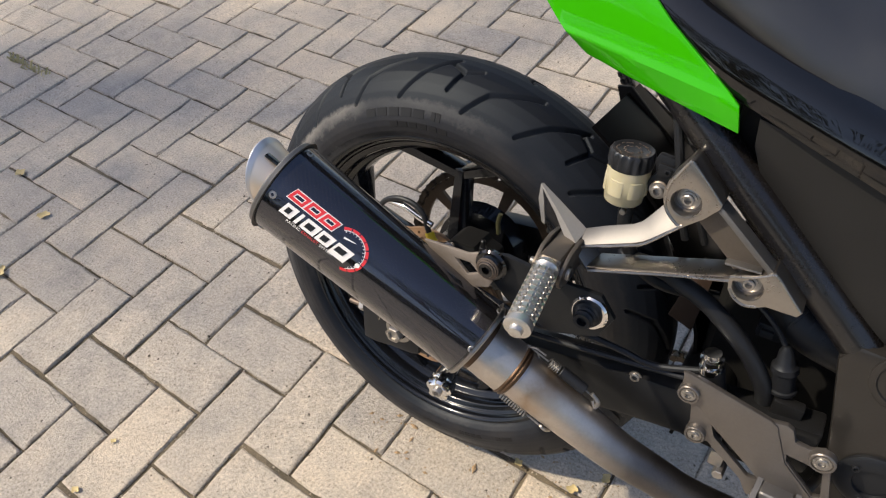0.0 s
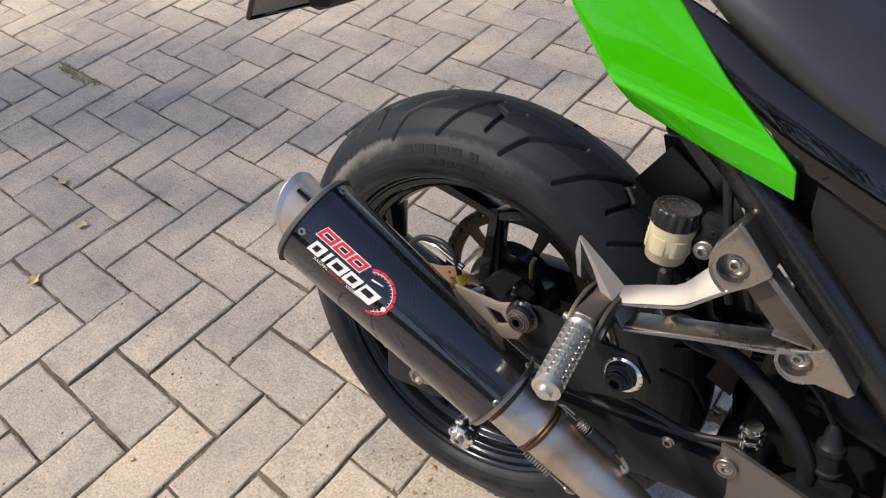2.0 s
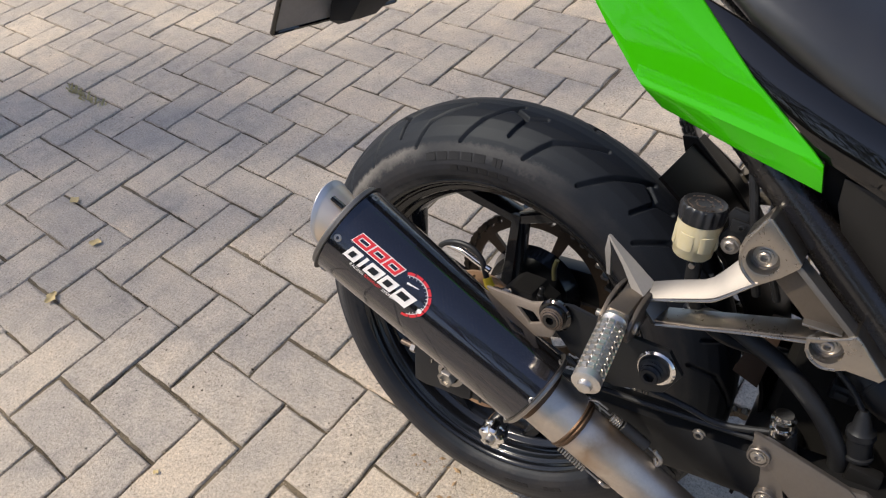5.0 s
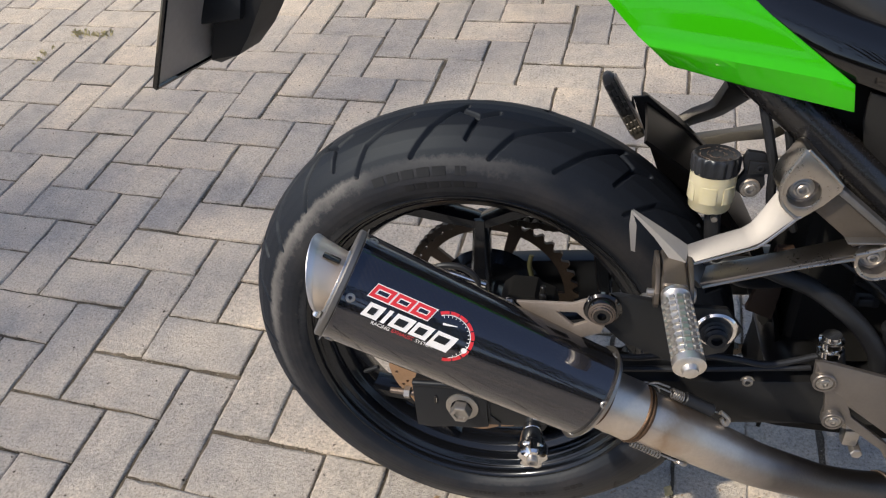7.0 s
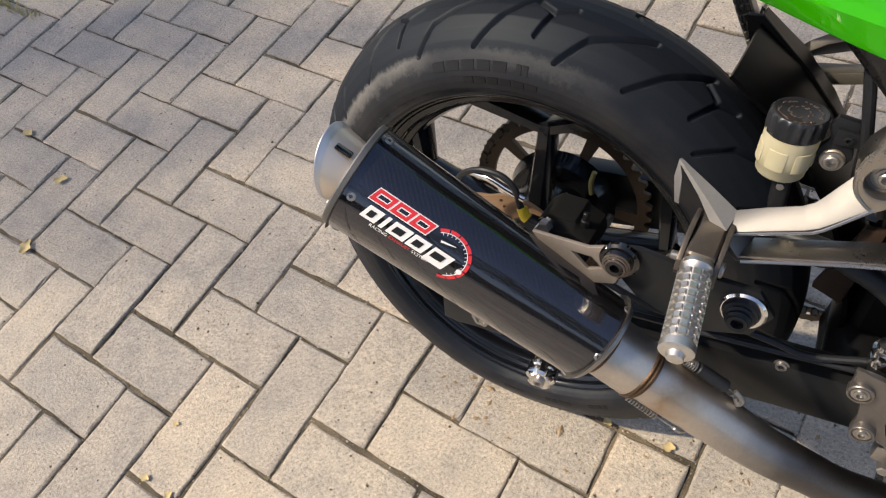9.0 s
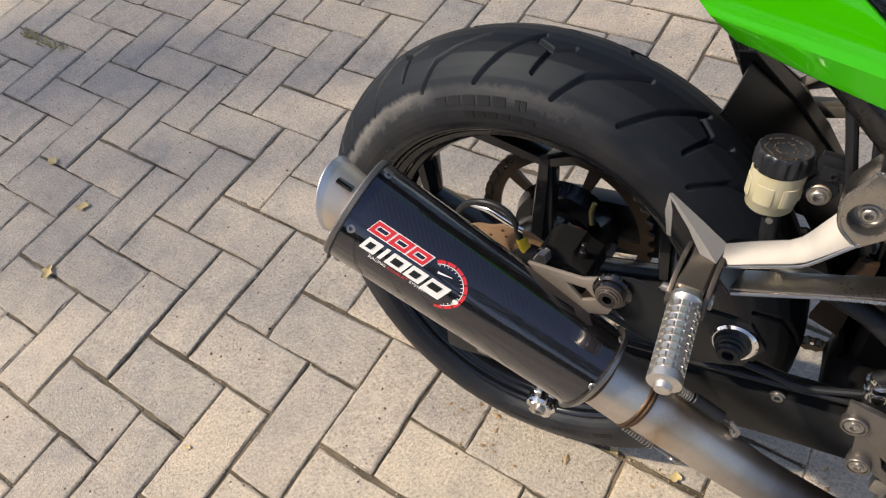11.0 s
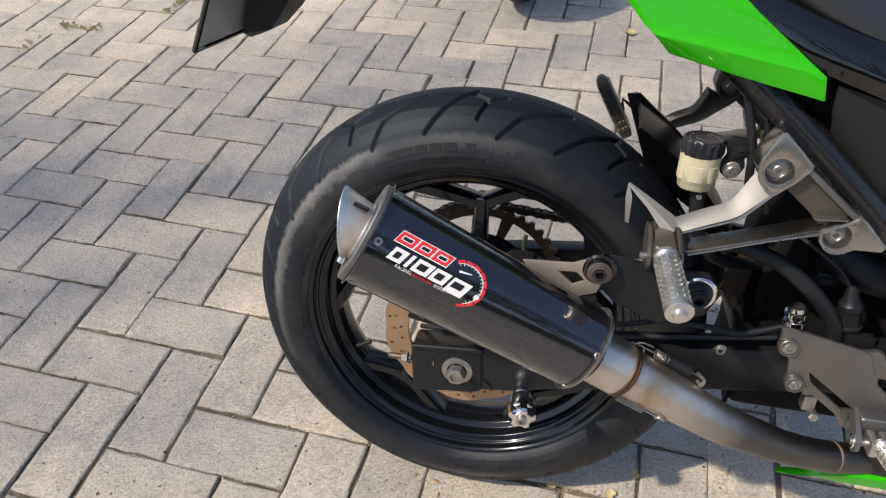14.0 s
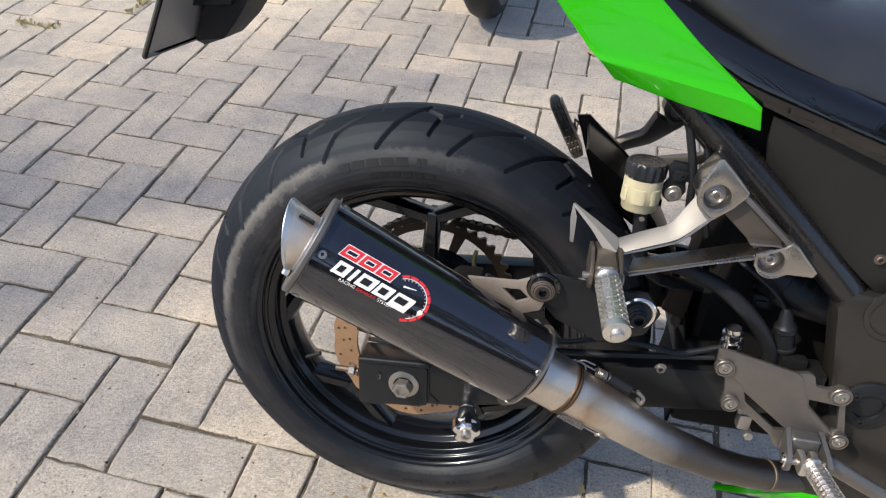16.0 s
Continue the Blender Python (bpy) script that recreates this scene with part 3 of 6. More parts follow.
def sidewall_bar(r0, r1, a0, a1):
    """A low raised bar that follows the sidewall, where the maker's marks stand."""
    half = TYRE_HALF[::-1]
    bm = bmesh.new()
    vs = []
    for r in (r0, r1):
        y = float(np.interp(r, [q[1] for q in half], [q[0] for q in half]))
        for lift in (-0.001, 0.0007):
            vs.append([bm.verts.new(polar(r, a0 + (a1 - a0) * k / 3, -(y + lift))) for k in range(4)])
    lo0, hi0, lo1, hi1 = vs
    for a, b in ((lo0, hi0), (hi0, hi1), (hi1, lo1)):
        for k in range(3):
            bm.faces.new((a[k], a[k + 1], b[k + 1], b[k]))
    for k in (0, 3):
        bm.faces.new((lo0[k], hi0[k], hi1[k], lo1[k]))
    bmesh.ops.recalc_face_normals(bm, faces=bm.faces)
    return bm


for a0, width, count, r0, r1 in ((114, 3.2, 5, 0.2535, 0.2630), (92.5, 1.2, 2, 0.2535, 0.2630), (106, 2.6, 6, 0.2405, 0.2470), (-67, 1.9, 4, 0.2430, 0.2490), (-54, 1.9, 3, 0.2430, 0.2490), (-84, 1.2, 5, 0.2450, 0.2490)):
    for k in range(count):
        part("raised_mark", sidewall_bar(r0, r1, a0 - k * width * 1.25, a0 - k * width * 1.25 - width), MARK, tyre_ob)


def petal_disc():
    """A wavy-edged brake disc with rows of drilled holes."""
    outer = []
    for k in range(120):
        a = k * math.tau / 120
        r = 0.1100 - 0.0034 * (0.5 + 0.5 * math.cos(10 * a)) ** 3
        outer.append((r * math.cos(a), 0.31 + r * math.sin(a)))
    holes = [ring(0, 0.31, 0.0765, 48)]
    for k in range(30):
        a = k * math.tau / 30
        for j, r in enumerate((0.086, 0.0945, 0.1025)):
            if (k + j) % 3 != 2:
                holes.append(ring(r * math.cos(a + 0.03 * j), 0.31 + r * math.sin(a + 0.03 * j), 0.0023, 8))
    return plate(outer, -0.0725, -0.0680, 0, holes)


disc = part("brake_disc", petal_disc(), DISC, rear_wheel, "brown drilled petal brake disc")
for k in range(5):
    part("disc_arm", beam(polar(0.045, k * 72 + 20, -0.064), polar(0.079, k * 72 + 20, -0.070), 0.008, 0.006, 0.003, 0.003, 1), RIMBLACK, disc)


def toothed(r, teeth, y0, y1):
    out = []
    for k in range(teeth * 4):
        a = k * math.tau / (teeth * 4)
        out.append(((r + (0.0035 if k % 4 in (1, 2) else -0.0035)) * math.cos(a), 0.31 + (r + (0.0035 if k % 4 in (1, 2) else -0.0035)) * math.sin(a)))
    holes = []
    for k in range(5):
        a0, a1 = radians(k * 72 + 5), radians(k * 72 + 67)
        arc = [a0 + (a1 - a0) * i / 8 for i in range(9)]
        holes.append([(0.102 * math.cos(a), 0.31 + 0.102 * math.sin(a)) for a in arc] + [(0.062 * math.cos(a), 0.31 + 0.062 * math.sin(a)) for a in arc[::-1]])
    return plate(out, y0, y1, 0, holes)


part("sprocket", toothed(0.1165, 42, 0.083, 0.089), SPROCKET, rear_wheel, "oily brown drilled chain sprocket")
part("sprocket_carrier", turned([(0, 0.030), (0, 0.066), (0.014, 0.070), (0.022, 0.074), (0.024, 0.030)], (0, 0.060, 0.31), (0, 1, 0.31), 36), RIMBLACK, rear_wheel)

# swingarm, axle, stand spool
swingarm = part("swingarm", plate([(-0.054, 0.338), (-0.051, 0.2745), (-0.028, 0.2752), (0.037, 0.2822), (0.076, 0.2870), (0.113, 0.2975), (0.30, 0.3340), (0.47, 0.360), (0.47, 0.415), (0.30, 0.392), (0.16, 0.372), (0.05, 0.352)], -0.142, -0.108, 0.004), SATIN, bike, "satin black box-section steel swingarm")
bolt(0.297, 0.390, -0.139, 0.0050, swingarm, 0.004)
part("swingarm_leg", plate([(-0.058, 0.338), (-0.055, 0.275), (0.06, 0.268), (0.28, 0.318), (0.47, 0.335), (0.47, 0.40), (0.30, 0.378), (0.05, 0.352)], 0.108, 0.138, 0.004), SATIN, swingarm)
part("cross_tube", rod((0.36, -0.12, 0.36), (0.36, 0.12, 0.36), 0.03, 20), SATIN, swingarm)
part("adjuster_plate", plate([(-0.0545, 0.340), (-0.052, 0.2715), (-0.034, 0.2705), (-0.010, 0.2755), (0.021, 0.2785), (0.034, 0.283), (0.032, 0.336), (0.024, 0.345)], -0.1455, -0.139, 0.0015), PLASTIC, swingarm)
part("end_ridge", rod((-0.053, -0.1445, 0.3375), (0.034, -0.1445, 0.3445), 0.0040, 12), PLASTIC, swingarm)
part("index_slot", plate([(-0.0290, 0.3215), (-0.0268, 0.3235), (-0.0250, 0.3215), (-0.0255, 0.3130), (-0.0275, 0.3105), (-0.0293, 0.3130)], -0.1466, -0.1452, 0.0003), GLOSS, swingarm)
part("index_mark", plate([(-0.0262, 0.3195), (-0.0252, 0.3195), (-0.0256, 0.3135), (-0.0266, 0.3135)], -0.1472, -0.1462, 0.0001), STEEL, swingarm)
part("seam_lip", plate([(0.030, 0.335), (0.034, 0.331), (0.036, 0.300), (0.048, 0.290), (0.048, 0.284), (0.045, 0.284), (0.045, 0.289), (0.033, 0.299), (0.031, 0.330)], -0.1436, -0.1410, 0.0003), PLASTIC, swingarm)
part("top_tab", plate([(0.026, 0.3530), (0.041, 0.3490), (0.0425, 0.3535), (0.027, 0.3575)], -0.130, -0.124, 0.0008), STEEL, swingarm)
axle = part("axle_nut", turned([(0, 0), (0, 0.019), (0.0025, 0.019), (0.0035, 0.0165), (0.004, 0.0125)], (0.004, -0.145, 0.311), (0.004, -1, 0.311), 28), STEEL, swingarm, "zinc-plated axle nut and washer")
part("nut", turned([(0, 0.012), (0.010, 0.012), (0.012, 0.0105), (0.012, 0.007), (0.009, 0.0065), (0.009, 0)], (0.004, -0.149, 0.311), (0.004, -1, 0.311), 6), STEEL, axle)
part("adjuster_bolt", rod((-0.088, -0.128, 0.305), (-0.058, -0.128, 0.305), 0.0036), THREAD, swingarm)
part("lock_nut", turned([(0, 0), (0, 0.0075), (0.007, 0.0075), (0.007, 0)], (-0.070, -0.128, 0.305), (1, -0.128, 0.305), 6), STEEL, swingarm)


D0 = Vector((0.0836, -0.138, 0.2898))
DD = (Vector((0.0898, -0.190, 0.2865)) - D0).normalized()
spool = part("stand_spool", turned([(0, 0), (0, 0.0085), (0.005, 0.0100), (0.011, 0.0100), (0.0125, 0.0085), (0.014, 0.0120), (0.020, 0.0135), (0.034, 0.0150), (0.037, 0.0145), (0.038, 0.0100), (0.041, 0.0100)], D0, D0 + DD, 26), CHROME, bike, "chromed stand spool with a star-shaped flange")
star = [(0.0170 if (k % 6) in (0, 1, 2) else 0.0132, k * math.tau / 30) for k in range(30)]
mm = Matrix.Translation(D0 + DD * 0.031) @ frame_along(D0, D0 + DD)
rows = [[mm @ Vector((r * q * math.cos(a), r * q * math.sin(a), h)) for r, a in star] for h, q in ((0, 0.86), (0.003, 1), (0.017, 0.97), (0.0200, 0.82))]
part("flange", loft(rows), CHROME, spool)
part("bolt_head", turned([(0, 0), (0, 0.0062), (0.004, 0.0062), (0.005, 0.005), (0.005, 0.003), (0.002, 0.003), (0.002, 0)], D0 + DD * 0.0500, D0 + DD, 16), STEEL, spool)

# caliper, its hose and tags, behind the muffler
def caliper_body():
    """A cast body: a rounded outline with a stepped outer face."""
    bm = plate([(0.036, 0.400), (0.060, 0.392), (0.098, 0.402), (0.104, 0.418), (0.100, 0.434), (0.084, 0.440), (0.080, 0.446), (0.052, 0.445), (0.042, 0.436)], -0.116, -0.066, 0.003)
    for v in bm.verts:
        if v.co.y < -0.105 and v.co.z > 0.438:
            v.co.y += 0.010
    return bm


caliper = part("brake_caliper", caliper_body(), SHADEBLACK, bike, "black rear brake caliper")
for x, z in ((0.056, 0.416), (0.084, 0.420)):
    part("piston_housing", turned([(0, 0.014), (0.010, 0.014), (0.012, 0.012), (0.012, 0.009), (0.011, 0.009), (0.011, 0)], (x, -0.112, z), (x, -1, z), 26), SHADEBLACK, caliper)
part("caliper_bracket", plate([(-0.030, 0.345), (0.045, 0.345), (0.098, 0.398), (0.104, 0.424), (0.030, 0.430), (-0.020, 0.392)], -0.104, -0.096, 0.002), SATIN, caliper)
part("slide_pin", tube([(-0.032, -0.112, 0.472), (-0.010, -0.116, 0.474), (0.014, -0.118, 0.468), (0.030, -0.118, 0.464)], 0.0040, 12), CHROME, caliper, "chromed slide pin")
part("banjo_bolt", rod((0.054, -0.118, 0.440), (0.056, -0.134, 0.447), 0.0075, 6), STEEL, caliper, "zinc banjo bolt")
part("banjo_ring", turned([(0, 0.004), (0, 0.0095), (0.006, 0.0095), (0.006, 0.004)], (0.0545, -0.119, 0.4405), (0.058, -0.147, 0.4526), 20), CHROME, caliper)
part("bleed_nipple", turned([(0, 0), (0, 0.0045), (0.007, 0.0045), (0.008, 0.003), (0.016, 0.003), (0.017, 0.002), (0.017, 0)], (0.088, -0.098, 0.438), (0.090, -0.102, 0.60), 12), SATIN, caliper)
part("brake_hose", tube([(0.055, -0.124, 0.443), (0.034, -0.122, 0.446), (0.026, -0.120, 0.458), (0.018, -0.119, 0.475), (0.002, -0.118, 0.484), (-0.020, -0.118, 0.483), (-0.040, -0.116, 0.470), (-0.050, -0.112, 0.448), (-0.030, -0.108, 0.420), (0.03, -0.106, 0.405), (0.12, -0.124, 0.400), (0.18, -0.143, 0.407), (0.233, -0.145, 0.422), (0.279, -0.145, 0.421), (0.312, -0.144, 0.418), (0.355, -0.138, 0.430)], 0.0034, 10), HOSE, bike, "black brake hose")
part("yellow_tag", tube([(0.0285, -0.1205, 0.4545), (0.0330, -0.1220, 0.4470), (0.0370, -0.1225, 0.4445)], 0.0056, 12), YELLOW, bike, "yellow tape round a hose")
part("red_label", block(0.042, 0.054, -0.014, -0.008, 0.384, 0.396, 0.002), RED, rear_wheel, "small red label by the hub")
part("wire_tie", tube([(0.066, -0.012, 0.408), (0.063, -0.010, 0.422), (0.065, -0.009, 0.436)], 0.0030, 10), MOSSCAP, rear_wheel, "yellow-green tape")
part("sensor_wire", tube([(-0.05, -0.105, 0.34), (-0.02, -0.13, 0.36), (0.06, -0.145, 0.378), (0.213, -0.142, 0.396), (0.288, -0.141, 0.407), (0.35, -0.138, 0.415)], 0.0034, 8), HOSE, bike)

# ---------------------------------------------------------------- exhaust
CB, CF = Vector((-0.0678, -0.2400, 0.5349)), Vector((0.1443, -0.2115, 0.4180))
AX = (CF - CB).normalized()
LAT = (Vector((0, 1, 0)) - AX * AX.y).normalized()
UPW = -AX.cross(LAT)
UPW = UPW if UPW.z > 0 else -UPW
SPAN = (CF - CB).length


def skin(s, phi, lift=0.0):
    """A point on the can: metres along its axis from the rear rivets, and the angle up from its outer side."""
    f = s / SPAN
    rv, rh = 0.0522 + (0.0475 - 0.0522) * f, 0.0455 + (0.0377 - 0.0455) * f
    c, q = math.cos(phi), math.sin(phi)
    return CB + AX * s + UPW * ((rv + lift) * q) - LAT * ((rh + lift) * c)


def can(s0, s1, steps, grow=0.0, n=72, hollow=False):
    bm = bmesh.new()
    lay = bm.loops.layers.uv.verify()
    at = [s0 + (s1 - s0) * i / steps for i in range(steps + 1)]
    rows = [[bm.verts.new(skin(s, k * math.tau / n, grow)) for k in range(n)] for s in at]
    for i in range(steps):
        for k in range(n):
            j = (k + 1) % n
            f = bm.faces.new((rows[i][k], rows[i][j], rows[i + 1][j], rows[i + 1][k]))
            for lp, (kk, ii) in zip(f.loops, ((k, i), (k + 1, i), (k + 1, i + 1), (k, i + 1))):
                lp[lay].uv = (kk / n * 0.30, at[ii])
    bm.faces.new(rows[0])
    bm.faces.new(rows[-1])
    bmesh.ops.recalc_face_normals(bm, faces=bm.faces)
    return bm


S0, S1 = -0.010, 0.2465
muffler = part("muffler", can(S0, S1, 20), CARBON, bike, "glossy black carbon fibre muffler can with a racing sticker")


def trim_ring(s, width, grow, back):
    """The steel band at an end of the can, with a rolled edge and a closed face."""
    n = 72
    prof = [(0, 0.004), (0, grow - 0.0012), (0.0012, grow), (width - 0.0012, grow), (width, grow - 0.0012), (width, -0.001)]
    rows = [[skin(s + back * d, k * math.tau / n, g) for k in range(n)] for d, g in prof]
    rows.append([CB + AX * (s + back * width) + (p - CB - AX * (s + back * width)) * 0.78 for p in rows[-1]])
    rows.append([CB + AX * (s + back * (width - 0.004)) + (p - CB - AX * (s + back * (width - 0.004))) * 0.74 for p in rows[-1]])
    return loft(rows)


part("rear_end_band", trim_ring(S0 + 0.003, 0.0065, 0.0006, -1), ALU, muffler, "bare aluminium end cap band")
part("front_end_band", trim_ring(S1 - 0.003, 0.0055, 0.0009, 1), STEEL, muffler, "thin steel end band")
for s in (0.0, SPAN):
    for phi in (28, 100, 172, 244, 316):
        c = skin(s, radians(phi), -0.0005)
        nrm = (c - (CB + AX * s)).normalized()
        part("rivet", turned([(0, 0), (0, 0.0042), (0.0007, 0.0041), (0.0014, 0.0033), (0.0015, 0.0018), (-0.0006, 0.0016), (-0.0006, 0)], c, c + nrm, 18), STEEL, muffler)

# tail pipe: a cone, cut slanting, with a slot and a screw
TA = CB + AX * S0
tipbm = bmesh.new()
lay = tipbm.loops.layers.uv.verify()
N = 48
rows = []
for d, r, slant in ((0.0015, 0.0282, 0), (0.0045, 0.0280, 0.06), (0.0085, 0.0288, 0.3), (0.0170, 0.0306, 0.78), (0.0182, 0.0309, 0.82), (0.0187, 0.0314, 0.85), (0.0222, 0.0322, 0.98), (0.0227, 0.0317, 1), (0.0218, 0.0306, 0.97), (0.0085, 0.0280, 0.4), (0.003, 0.0262, 0)):
    rows.append([tipbm.verts.new(TA - AX * (d + slant * 0.0160 * math.sin(k * math.tau / N)) + UPW * (r * math.sin(k * math.tau / N)) - LAT * (r * math.cos(k * math.tau / N))) for k in range(N)])
for i in range(len(rows) - 1):
    for k in range(N):
        f = tipbm.faces.new((rows[i][k], rows[i][(k + 1) % N], rows[i + 1][(k + 1) % N], rows[i + 1][k]))
        for lp, ii in zip(f.loops, (i, i, i + 1, i + 1)):
            lp[lay].uv = (k / N, 1 - min(1, ii / 7))
bmesh.ops.recalc_face_normals(tipbm, faces=tipbm.faces)
tip = part("exhaust_tip", tipbm, TIP, muffler, "blued bare steel exhaust tip")
part("weld_bead", turned([(0, 0.0270), (0.001, 0.0296), (0.0025, 0.0296), (0.0035, 0.0270)], TA - AX * 0.002, TA - AX, 48), TIP, tip)
slotc = TA - AX * 0.0165 + UPW * 0.0288 - LAT * 0.0090
sm = Matrix.Translation(slotc) @ Matrix((( -AX.x, LAT.x, UPW.x), (-AX.y, LAT.y, UPW.y), (-AX.z, LAT.z, UPW.z))).to_4x4()
slot = block(-0.008, 0.008, -0.0035, 0.0035, -0.001, 0.0022, 0.0012)
bmesh.ops.transform(slot, matrix=sm @ Matrix.Rotation(radians(-14), 4, "X"), verts=slot.verts)
part("tip_slot", slot, GLOSS, tip, "dark slot in the tip")
part("tip_screw", rod(TA - AX * 0.0075 - UPW * 0.0245 - LAT * 0.011, TA - AX * 0.0075 - UPW * 0.0345 - LAT * 0.0145, 0.0042, 12), CHROME, tip)
part("baffle_tube", turned([(0, 0), (0, 0.022), (0.012, 0.022), (0.012, 0.020), (0.004, 0.020)], TA - AX * 0.006, TA - AX, 32), SATIN, tip)

# sticker: blocks, a dial and one line of small words
PHI0 = radians(28)


def on_can(a, b, lift):
    return skin(a, PHI0 + b / 0.0505, lift)


def decal(name, points, material, lift, label=""):
    """A thin sticker piece: a flat outline laid over the can."""
    bm = bmesh.new()
    vs = [bm.verts.new((a, b, 0)) for a, b in points]
    face = bm.faces.new(vs)
    bmesh.ops.triangulate(bm, faces=[face])
    bmesh.ops.subdivide_edges(bm, edges=[e for e in bm.edges if e.calc_length() > 0.006], cuts=2, use_grid_fill=True)
    made = bmesh.ops.extrude_face_region(bm, geom=bm.faces[:])
    top = {v for v in made["geom"] if isinstance(v, bmesh.types.BMVert)}
    for v in bm.verts:
        v.co = on_can(v.co.x, v.co.y, lift if v in top else lift - 0.0003)
    bmesh.ops.recalc_face_normals(bm, faces=bm.faces)
    return part(name, bm, material, muffler, label, sharp=60)


def slanted(a0, a1, b0, b1, lean=0.25, cut=0.0):
    return [(a0 - (0) * lean, b0), (a1, b0), (a1 - (b1 - b0) * lean, b1 - cut), (a1 - (b1 - b0) * lean - cut, b1), (a0 - (b1 - b0) * lean, b1)]


def frame_piece(a0, a1, b0, b1, t, lean, material, lift, label):
    """A slanting four-cornered frame of stroke t, a plain shape."""
    def at(a, b):
        return (a + (b - b0) * lean, b)

    decal("sticker_stroke", [at(a0, b1 - t), at(a1, b1 - t), at(a1, b1), at(a0, b1)], material, lift, label)
    decal("sticker_stroke", [at(a0, b0), at(a1, b0), at(a1, b0 + t), at(a0, b0 + t)], material, lift, label)
    decal("sticker_stroke", [at(a1 - t, b0 + t), at(a1, b0 + t), at(a1, b1 - t), at(a1 - t, b1 - t)], material, lift, label)
    decal("sticker_stroke", [at(a0, b0 + t), at(a0 + t, b0 + t), at(a0 + t, b1 - t), at(a0, b1 - t)], material, lift, label)


for a0, a1 in ((0.0125, 0.0300), (0.0318, 0.0480), (0.0498, 0.0660)):
    frame_piece(a0 - 0.0009, a1 + 0.0009, 0.0071, 0.0206, 0.0050, 0.35, LABELWHITE, 0.0004, "white sticker outline")
    frame_piece(a0, a1, 0.0080, 0.0197, 0.0032, 0.35, LABELRED, 0.0008, "red sticker stroke")
for a0, a1, low in ((0.0130, 0.0270, 0), (0.0375, 0.0545, 0), (0.0562, 0.0720, 0), (0.0740, 0.0930, 1)):
    decal("sticker_block_white", slanted(a0, a1, -0.0098 - 0.003 * low, 0.0036, -0.30), LABELWHITE, 0.0005, "white sticker block")
    decal("sticker_slit_black", slanted(a0 + 0.0044, a1 - 0.0038, -0.0064, 0.0002, -0.30), LABELBLACK, 0.0009)
decal("sticker_bar_white", slanted(0.0305, 0.0340, -0.0098, 0.0036, -0.30), LABELWHITE, 0.0005, "white sticker bar")
DIAL = (0.0880, 0.0010)
for k in range(9):
    t0, t1 = radians(128 - k * 23), radians(128 - k * 23 - 20)
    r0, r1 = 0.0205, 0.0235
    arc = [t0 + (t1 - t0) * i / 4 for i in range(5)]
    decal("dial_segment", [(DIAL[0] + r1 * math.cos(t), DIAL[1] + r1 * math.sin(t)) for t in arc] + [(DIAL[0] + r0 * math.cos(t), DIAL[1] + r0 * math.sin(t)) for t in arc[::-1]], LABELRED, 0.0006, "red dial segment")
arc = [radians(128 - 190 * i / 30) for i in range(31)]
decal("dial_line", [(DIAL[0] + 0.0202 * math.cos(t), DIAL[1] + 0.0202 * math.sin(t)) for t in arc] + [(DIAL[0] + 0.0196 * math.cos(t), DIAL[1] + 0.0196 * math.sin(t)) for t in arc[::-1]], LABELWHITE, 0.0005)
for k in range(16):
    t = radians(122 - k * 11.5)
    e = 0.012
    decal("dial_tick", [(DIAL[0] + r * math.cos(t + d), DIAL[1] + r * math.sin(t + d)) for r, d in ((0.0196, -e), (0.0196, e), (0.0176, e), (0.0176, -e))], LABELWHITE, 0.0005)
decal("dial_needle", [(0.0800, 0.0095), (0.0925, 0.0128), (0.0925, 0.0134), (0.0795, 0.0115)], LABELWHITE, 0.0005)
decal("dial_dot", [(0.1062 + 0.0026 * math.cos(k), -0.0045 + 0.0026 * math.sin(k)) for k in (i * math.tau / 12 for i in range(12))], LABELWHITE, 0.0009)


def words(text, a0, b0, size, material):
    """Small printed words laid over the can; returns where they end."""
    cu = bpy.data.curves.new("words", "FONT")
    cu.body, cu.size, cu.resolution_u, cu.extrude = text, size, 3, 0.0
    ob = new("words", cu)
    bpy.context.view_layer.update()
    me = bpy.data.meshes.new_from_object(ob.evaluated_get(bpy.context.evaluated_depsgraph_get()))
    bpy.data.objects.remove(ob)
    bm = bmesh.new()
    bm.from_mesh(me)
    end = max(v.co.x for v in bm.verts)
    for v in bm.verts:
        v.co = on_can(a0 + v.co.x, b0 + v.co.y, 0.0007)
    bmesh.ops.recalc_face_normals(bm, faces=bm.faces)
    part("printed_words", bm, material, muffler, "small printed line of words")
    return a0 + end


at = words("RACING", 0.0240, -0.0142, 0.0046, LABELWHITE)
at = words("EXHAUST", at + 0.0018, -0.0142, 0.0046, LABELRED)
words("SYSTEM", at + 0.0018, -0.0142, 0.0046, LABELWHITE)

# link pipe
PIN = CB + AX * 0.2525
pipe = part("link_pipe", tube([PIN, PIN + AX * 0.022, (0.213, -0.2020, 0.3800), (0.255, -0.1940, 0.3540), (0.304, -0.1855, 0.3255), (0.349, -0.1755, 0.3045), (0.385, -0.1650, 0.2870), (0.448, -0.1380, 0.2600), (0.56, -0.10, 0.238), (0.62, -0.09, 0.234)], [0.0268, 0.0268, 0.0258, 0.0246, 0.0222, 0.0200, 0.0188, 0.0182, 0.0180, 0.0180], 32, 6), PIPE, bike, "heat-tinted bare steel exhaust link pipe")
part("pipe_collar", turned([(0, 0.0262), (0.0005, 0.0292), (0.044, 0.0292), (0.0465, 0.0285), (0.0465, 0.0262)], PIN - AX * 0.004, PIN + AX, 40), COLLAR, pipe, "slip-on steel collar")
